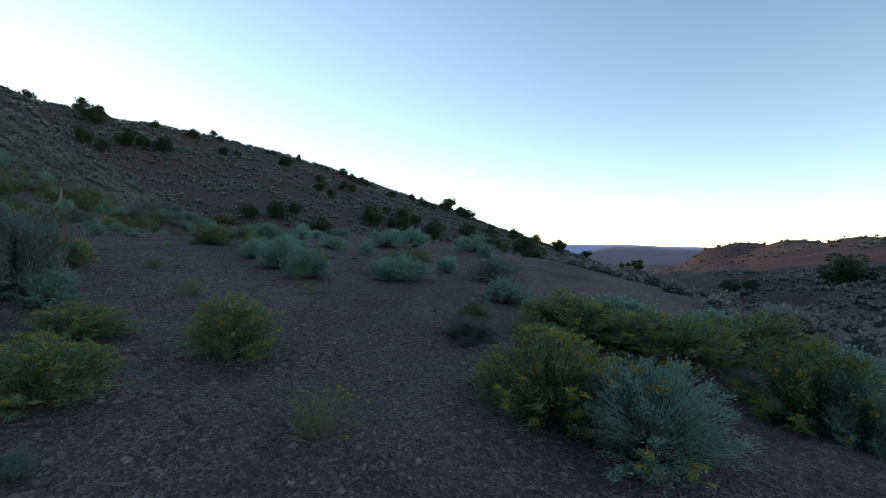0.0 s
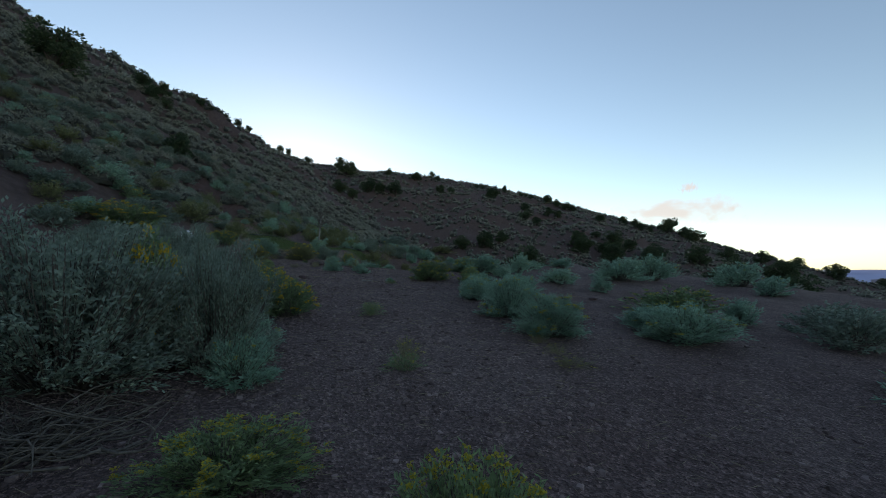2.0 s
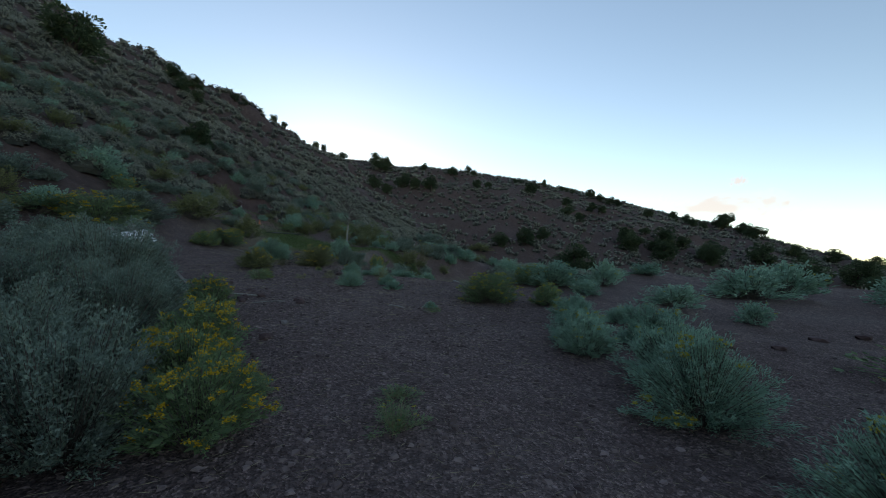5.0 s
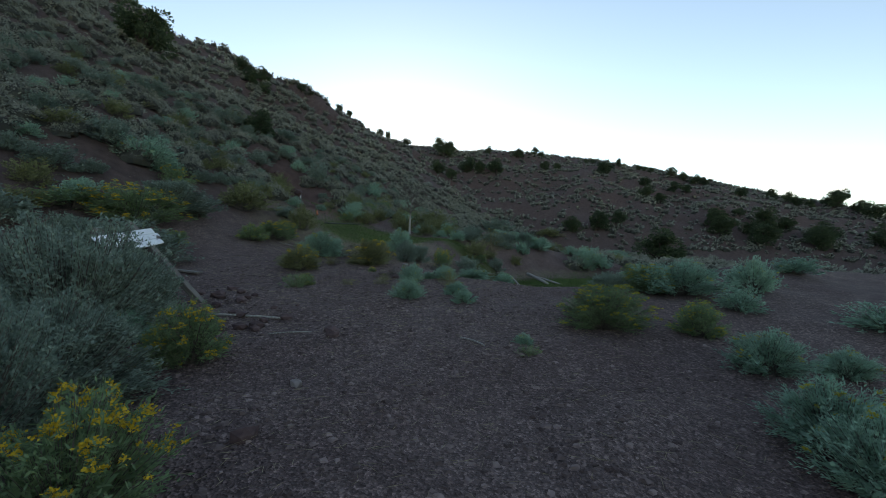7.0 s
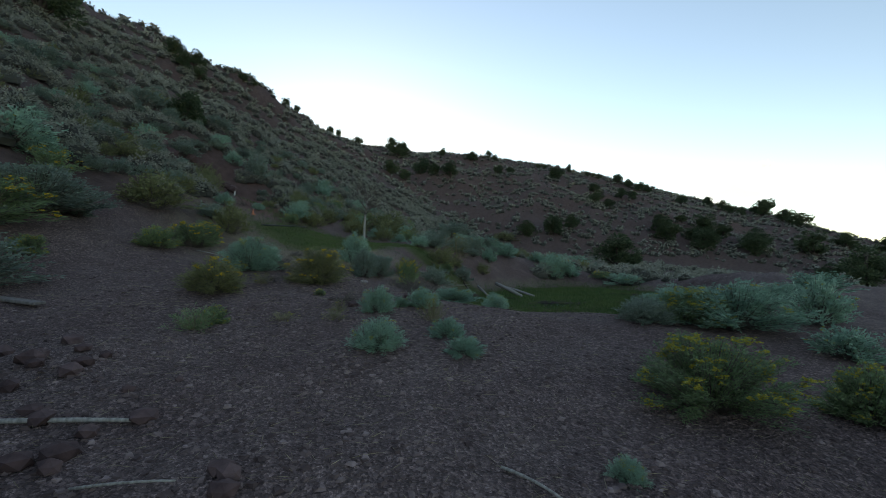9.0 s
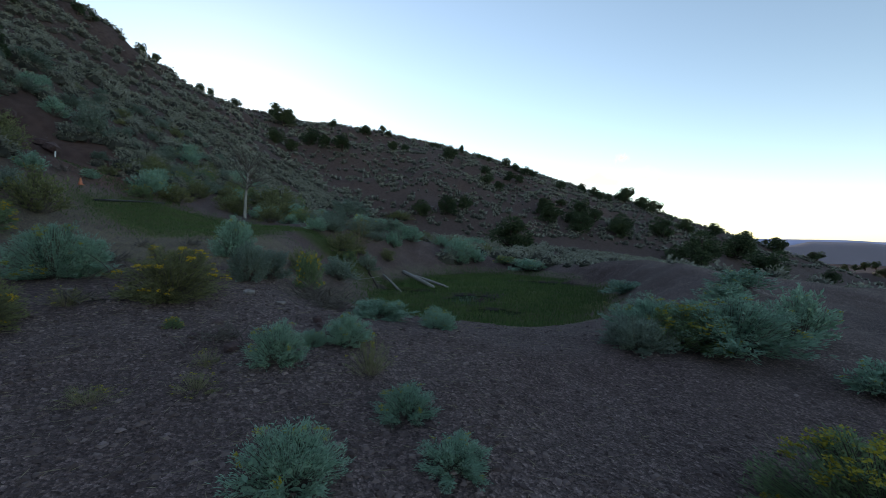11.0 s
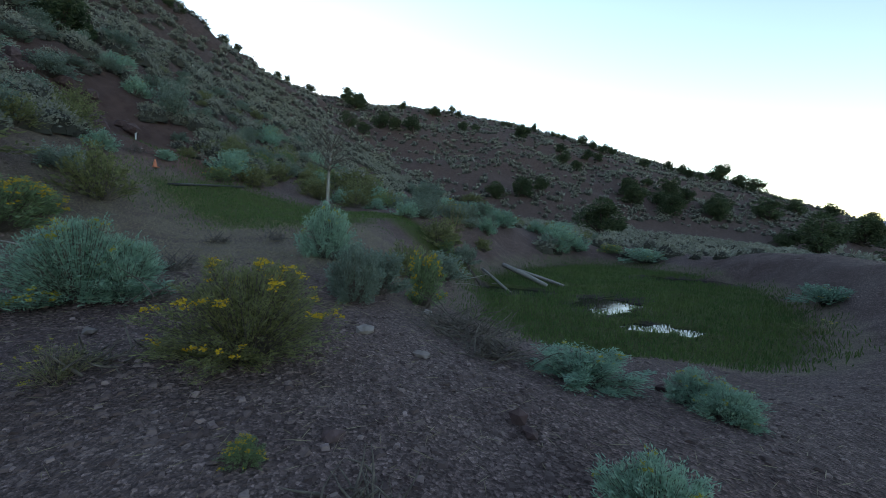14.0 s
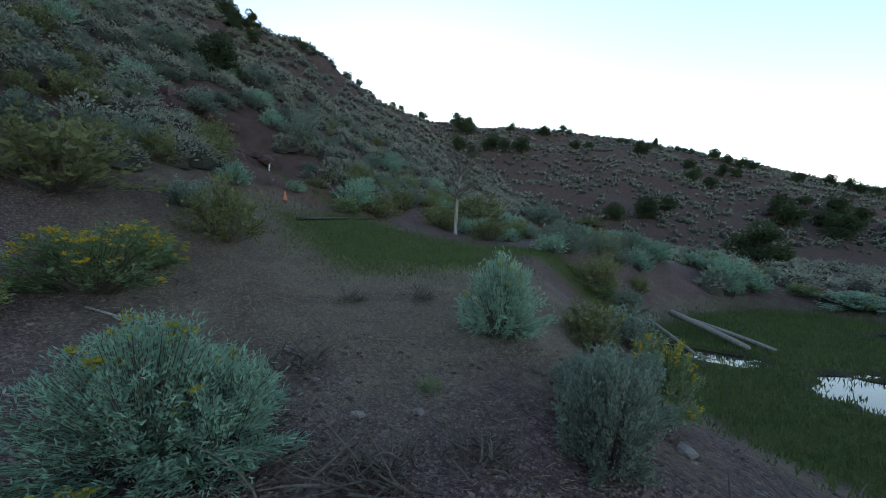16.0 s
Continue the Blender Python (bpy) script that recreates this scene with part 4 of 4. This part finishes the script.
for row in ((-11.84, 10.94, 0.3, 0.17, False, 60, 6), (-11.38, 11.07, 0.28, 0.15, False, 130, 18), (-10.28, 10.84, 0.22, 0.12, False, 160, 12), (-10.24, 11.13, 0.26, 0.14, False, 80, 18), (-9.21, 11.09, 0.22, 0.12, False, 40, 0), (-10.12, 10.67, 0.3, 0.17, False, 110, 12), (-10.63, 11.53, 0.12, 0.07, False, 140, 0), (-10.17, 10.5, 0.26, 0.14, False, 30, 0), (-11.56, 11.35, 0.2, 0.11, False, 10, 0), (-10.71, 11.21, 0.14, 0.08, False, 50, 12), (-10.79, 10.7, 0.2, 0.11, False, 60, 12), (-11.39, 10.71, 0.25, 0.14, False, 20, 12), (-10.24, 10.32, 0.2, 0.11, False, 150, 0), (-11.71, 10.92, 0.22, 0.12, False, 170, 0), (-11.48, 11.17, 0.25, 0.14, False, 40, 0), (-12.31, 10.85, 0.28, 0.15, False, 130, 18), (-13.8, 18.39, 0.3, 0.17, True, 125, 6), (-13.19, 16.24, 0.22, 0.12, True, 70, 18), (-13.32, 18.46, 0.12, 0.07, True, 30, 6), (-14.66, 14.87, 0.18, 0.1, True, 170, 3), (-11.54, 15.58, 0.16, 0.09, False, 150, 3), (-11.68, 14.45, 0.25, 0.14, False, 90, 6), (-12.19, 14.46, 0.14, 0.08, False, 135, 9), (-12.35, 14.9, 0.16, 0.09, False, 40, 0), (-9.05, 11.0, 0.2, 0.11, False, 50, 18), (-8.36, 10.13, 0.16, 0.09, False, 170, 3), (-7.73, 9.42, 0.25, 0.14, False, 100, 18), (-11.82, 11.27, 0.2, 0.11, False, 70, 0)):
    rock(*row)
for row in ((-28.13, 18.96, 0.59, 0.41, False, 154, 25), (-27.17, 19.38, 0.9, 0.63, False, 120, 18), (-26.79, 21.23, 0.84, 0.59, False, 138, 27), (-27.63, 18.73, 0.78, 0.55, False, 162, 14), (-28.76, 18.99, 1.09, 0.77, False, 171, 34), (-27.24, 17.56, 0.45, 0.32, False, 77, 34), (-26.62, 18.2, 0.42, 0.3, False, 99, 32), (-28.6, 20.23, 1.03, 0.72, False, 147, 24), (-26.73, 20.23, 1.17, 0.82, False, 9, 14), (-27.37, 21.24, 0.8, 0.56, False, 160, 19), (-26.71, 17.83, 0.74, 0.52, False, 136, 28), (-27.21, 20.47, 0.73, 0.51, False, 7, 18), (-27.55, 18.62, 1.19, 0.83, False, 83, 27), (-28.59, 18.43, 1.12, 0.79, False, 54, 30), (-27.96, 18.83, 1.07, 0.75, False, 16, 25), (-26.91, 19.26, 1.08, 0.76, False, 17, 23)):
    rock(*row)


# ---- dead wood ----
def twig_pile(name, label, x, y, w, h, count, seed, mat):
    g = np.random.default_rng(seed)
    a = np.stack([g.normal(0, 0.2, count), g.normal(0, 0.2, count), g.uniform(-0.02, 0.25, count)], -1) * np.array([w, w, h])
    th = g.uniform(0, 6.283, count)
    b = a + np.stack([np.cos(th) * w * 0.45, np.sin(th) * w * 0.45, g.uniform(-0.1, 0.9, count) * h], -1) * g.uniform(0.4, 1.0, (count, 1))
    c = (a + b) / 2 + g.normal(0, 0.08, a.shape) * w
    for q in (a, b, c):
        q[:, 2] = np.maximum(q[:, 2], 0.005)
    ob = tagged(new(name, quads(name, *tubes(a, c, b, g.uniform(0.004, 0.011, count), 0.002, 4, 5), mat, True)), label, "dead wood", kind="stuff" if count > 50 else "")
    ob.location = (x, y, on(x, y))
    return ob


PILE = "heap of dry grey dead branches on the ground"
twig_pile("brushwood", PILE, -12.3, 16.9, 1.0, 0.35, 110, 1, TWIG)
twig_pile("brushwood", PILE, -12.85, 17.3, 1.0, 0.4, 120, 2, TWIG)
twig_pile("brushwood", PILE, -15.6, 22.6, 1.8, 0.3, 60, 3, DEADWOOD)
twig_pile("brushwood", PILE, -4.4, 4.2, 1.3, 0.3, 170, 4, TWIG)
STUMP = "small uprooted dead shrub with bare grey twigs"
for i, (x, y, w) in enumerate(((-15.98, 16.3, 0.5), (-14.4, 16.4, 0.55), (-14.81, 15.6, 0.7), (-11.95, 14.57, 0.4), (-16.9, 18.55, 0.5), (-17.4, 17.75, 0.4), (-14.0, 14.6, 0.5), (-23.0, 19.5, 0.9), (-14.6, 15.9, 0.5))):
    twig_pile("dead_shrub", STUMP, x, y, w, w * 0.6, 46, 20 + i, TWIG)


def log(name, label, p, q, r, mat, cat="log"):
    """A log from p to q (x, y, height over the ground)."""
    a = np.array([[p[0], p[1], on(p[0], p[1]) + p[2]]])
    b = np.array([[q[0], q[1], on(q[0], q[1]) + q[2]]])
    v, f = tubes(a, (a + b) / 2 + 0.02, b, r, r * 0.75, 6, 8)
    o = a[0]
    ob = tagged(new(name, quads(name, v - o, f, mat, True)), label, cat)
    ob.location = o
    bm = bmesh.new()
    bm.from_mesh(ob.data)
    bmesh.ops.holes_fill(bm, edges=[e for e in bm.edges if e.is_boundary])
    bm.to_mesh(ob.data)
    bm.free()
    return ob


LOG = "bleached fallen log lying at the edge of the marsh"
log("fallen_log", LOG, (-16.27, 28.45, 0.35), (-14.2, 26.62, 0.09), 0.09, DEADWOOD)
log("fallen_log", LOG, (-15.7, 28.5, 0.25), (-13.7, 26.9, 0.05), 0.06, DEADWOOD)
log("fallen_log", LOG, (-16.6, 27.2, 0.12), (-14.9, 25.4, 0.05), 0.05, DEADWOOD)
log("fallen_log", LOG, (-17.2, 26.4, 0.1), (-15.6, 25.2, 0.05), 0.05, BARK)
STICK = "thin bleached stick lying on the gravel"
log("stick", STICK, (-10.9, 10.3, 0.02), (-10.2, 11.1, 0.02), 0.018, DEADWOOD, "stick")
log("stick", STICK, (-8.1, 12.1, 0.015), (-7.7, 12.0, 0.015), 0.01, DEADWOOD, "stick")
log("stick", STICK, (-9.7, 10.6, 0.015), (-9.3, 10.9, 0.015), 0.008, DEADWOOD, "stick")
log("stick", STICK, (-18.0, 15.3, 0.02), (-17.2, 15.8, 0.015), 0.011, DEADWOOD, "stick")
log("irrigation_hose", "black plastic hose lying along the foot of the bank", (-21.4, 19.3, 0.03), (-22.5, 22.2, 0.03), 0.035, BLACKPIPE, "hose")


def dead_tree(x, y):
    g = np.random.default_rng(77)
    ob = tagged(new("dead_tree"), "small bare dead tree with a pale trunk beside the seep", "tree")
    ob.location = (x, y, on(x, y))
    ob.scale = (1.45, 1.45, 1.45)
    t = tubes(np.array([[0, 0, -0.1]]), np.array([[-0.05, 0.02, 0.6]]), np.array([[0.1, 0.05, 1.5]]), 0.05, 0.022, 7, 8)
    part("trunk", quads("trunk", *t, DEADWOOD, True), ob, "pale barkless trunk")
    n = 22
    z0 = g.uniform(0.7, 1.5, n)
    a = np.stack([z0 * 0.06, z0 * 0.03, z0], -1)
    th = g.uniform(0, 6.283, n)
    b = a + np.stack([np.cos(th) * 0.6, np.sin(th) * 0.6, g.uniform(0.15, 0.9, n)], -1) * g.uniform(0.5, 1.1, (n, 1))
    part("branchwork", quads("branchwork", *tubes(a, (a + b) / 2 + g.normal(0, 0.08, a.shape), b, 0.016, 0.005, 4, 5), TWIG, True), ob, "bare grey branches")
    i = g.integers(0, n, 160)
    f = g.uniform(0.3, 1, (160, 1))
    a2 = a[i] * (1 - f) + b[i] * f
    b2 = a2 + unit(g.normal(0, 1, a2.shape) + np.array([0, 0, 0.7])) * g.uniform(0.12, 0.35, (160, 1))
    part("fine_twig", quads("fine_twig", *tubes(a2, (a2 + b2) / 2 + g.normal(0, 0.02, a2.shape), b2, 0.006, 0.003, 2, 3), TWIG), ob)


dead_tree(-22.0, 25.3)


# ---- things people left ----
def box_mesh(name, size, mat, bevel=0.008):
    bm = bmesh.new()
    bmesh.ops.create_cube(bm, size=1.0)
    for v in bm.verts:
        v.co = Vector((v.co.x * size[0], v.co.y * size[1], v.co.z * size[2]))
    bmesh.ops.bevel(bm, geom=list(bm.edges), offset=bevel, segments=1, affect="EDGES")
    me = bpy.data.meshes.new(name)
    bm.to_mesh(me)
    bm.free()
    me.materials.append(mat)
    return me


def fallen_sign():
    """Two posts with a planked panel, leaning back into the brush."""
    foot_a, foot_b = Vector((-11.80, 10.66, on(-11.80, 10.66))), Vector((-11.50, 10.22, on(-11.50, 10.22)))
    mid = (foot_a + foot_b) / 2
    xax = (foot_a - foot_b).normalized()
    up = Vector((-0.66, -0.52, 1.0))
    up = (up - xax * up.dot(xax)).normalized()
    m = Matrix((xax, up.cross(xax), up)).transposed().to_4x4()
    ob = tagged(new("fallen_sign"), "weathered wooden sign with flaking white panel leaning into sagebrush", "sign")
    ob.matrix_basis = Matrix.Translation(mid) @ m
    half = (foot_a - foot_b).length / 2
    for s in (-1, 1):
        p = part("post", box_mesh("post", (0.09, 0.09, 1.55), PLANK), ob, "grey weathered square post")
        p.location = (s * half, 0, 0.72)
    for i in range(3):
        b = part("plank", box_mesh("plank", (half * 2 + 0.42, 0.025, 0.095), PAINT), ob, "plank with flaking white paint")
        b.location = (0.03 * (i % 2), -0.06, 1.08 + i * 0.105)
        b.rotation_euler = (0, 0.02 * ((i * 7) % 3 - 1), 0)


fallen_sign()
for row in ((-12.1, 9.1, 1.3, 0.95), (-11.75, 9.95, 0.95, 0.85), (-12.0, 8.6, 1.8, 1.15), (-12.6, 9.9, 1.2, 0.9), (-10.85, 9.05, 1.75, 1.3), (-9.2, 8.6, 1.6, 0.75), (-7.9, 7.3, 1.2, 0.9), (-9.3, 8.6, 1.2, 0.85), (-10.0, 8.1, 1.3, 1.0), (-6.9, 6.3, 1.2, 0.95), (-7.7, 6.1, 1.3, 1.1), (-8.9, 6.9, 1.4, 1.1)):
    plant("S", *row)


def board(x, y, length, turn):
    ob = tagged(new("loose_board", box_mesh("loose_board", (length, 0.14, 0.04), PLANK)), "grey weathered board lying on the gravel", "board")
    ob.matrix_basis = pose(x, y, on(x, y) + 0.03, 2, 3, turn)


board(-14.55, 11.35, 0.9, 20)
board(-10.5, 9.4, 1.1, 70)


def marker_post(x, y):
    ob = tagged(new("marker_post"), "slim white plastic marker post on the red bank", "post")
    ob.location = (x, y, on(x, y))
    v, f = tubes(np.array([[0, 0, -0.15]]), np.array([[0, 0, 0.1]]), np.array([[0.02, 0, 0.24]]), 0.025, 0.025, 3, 10)
    part("tube", quads("tube", v, f, WHITEPVC, True), ob)
    v, f = tubes(np.array([[0.02, 0, 0.24]]), np.array([[0.02, 0, 0.25]]), np.array([[0.02, 0, 0.26]]), 0.028, 0.02, 2, 10)
    part("cap", quads("cap", v, f, WHITEPVC, True), ob)


marker_post(-26.6, 21.25)


def marker_cone(x, y):
    bm = bmesh.new()
    bmesh.ops.create_cone(bm, cap_ends=True, segments=16, radius1=0.10, radius2=0.025, depth=0.34, matrix=Matrix.Translation((0, 0, 0.19)))
    ob = tagged(new("marker_cone"), "faded orange plastic cone below the red bank", "cone")
    me = bpy.data.meshes.new("body")
    bm.to_mesh(me)
    bm.free()
    me.materials.append(MARKER)
    part("body", me, ob)
    part("base", box_mesh("base", (0.26, 0.26, 0.03), MARKER), ob)
    ob.location = (x, y, on(x, y) + 0.01)
    ob.scale = (0.55, 0.55, 0.55)


marker_cone(-22.3, 19.5)

# ---- marsh grass, dry litter ----
n = 80000
x, y = rng.uniform(-18, -5.5, n), rng.uniform(19, 37, n)
keep = (pond_d(x, y) < rng.uniform(0.95, 1.22, n)) & (pool_d(x, y) > 1.08)
x, y = x[keep], y[keep]
x2, y2 = rng.uniform(-24.5, -16.5, 30000), rng.uniform(17, 26, 30000)
k2 = (lawn_d(x2, y2) < rng.uniform(0.6, 1.35, len(x2))) | (np.abs(y2 - 25.4 - 0.62 * (x2 + 17)) < 1.3 * rng.uniform(0, 1, len(x2)))
x, y = np.concatenate([x, x2[k2]]), np.concatenate([y, y2[k2]])
hgt = np.where(x > -16.4, rng.uniform(0.05, 0.16, len(x)), rng.uniform(0.04, 0.10, len(x)))
v, f = leaves(np.stack([x, y, height(x, y) - 0.01], -1), unit(np.stack([rng.normal(0, 0.3, len(x)), rng.normal(0, 0.3, len(x)), np.ones(len(x))], -1)), hgt, rng.uniform(0.006, 0.012, len(x)), rng)
tagged(new("marsh_grass", quads("marsh_grass", v, f, SEDGE, False, {"tint": np.repeat(0.5 + 0.5 * waves(x, y, 3, 51), 4)})), "short green sedge growing in the marsh and seep", "grass", kind="stuff")
n = 18000
t = rng.uniform(0, 1, n)
x = np.interp(t, np.linspace(0, 1, 5), ax_) + rng.normal(0, 3.0, n)
y = np.interp(t, np.linspace(0, 1, 5), ay_) + rng.normal(0, 3.0, n)
keep = pond_d(x, y) > 1.0
x, y = x[keep], y[keep]
th = rng.uniform(0, 6.283, len(x))
v, f = leaves(np.stack([x, y, height(x, y) + 0.02], -1), unit(np.stack([np.cos(th), np.sin(th), rng.normal(0, 0.12, len(x))], -1)), rng.uniform(0.04, 0.16, len(x)), 0.0022, rng)
tagged(new("dry_litter", quads("dry_litter", v, f, STRAW)), "dry straw and twig litter lying on the gravel", "litter", kind="stuff")
n = 14000
th, rr = rng.uniform(0, 6.283, n), np.sqrt(rng.uniform(0, 1, n))
x, y = -18.2 + 3.6 * rr * np.cos(th), 18.8 + 2.9 * rr * np.sin(th)
keep = lawn_d(x, y) > 0.75
x, y = x[keep], y[keep]
v, f = leaves(np.stack([x, y, height(x, y) - 0.005], -1), unit(np.stack([rng.normal(0, 0.9, len(x)), rng.normal(0, 0.9, len(x)), np.full(len(x), 0.6)], -1)), rng.uniform(0.03, 0.09, len(x)), 0.003, rng)
tagged(new("dry_grass", quads("dry_grass", v, f, STRAW)), "short trampled dry grass beside the green seep", "grass", kind="stuff")
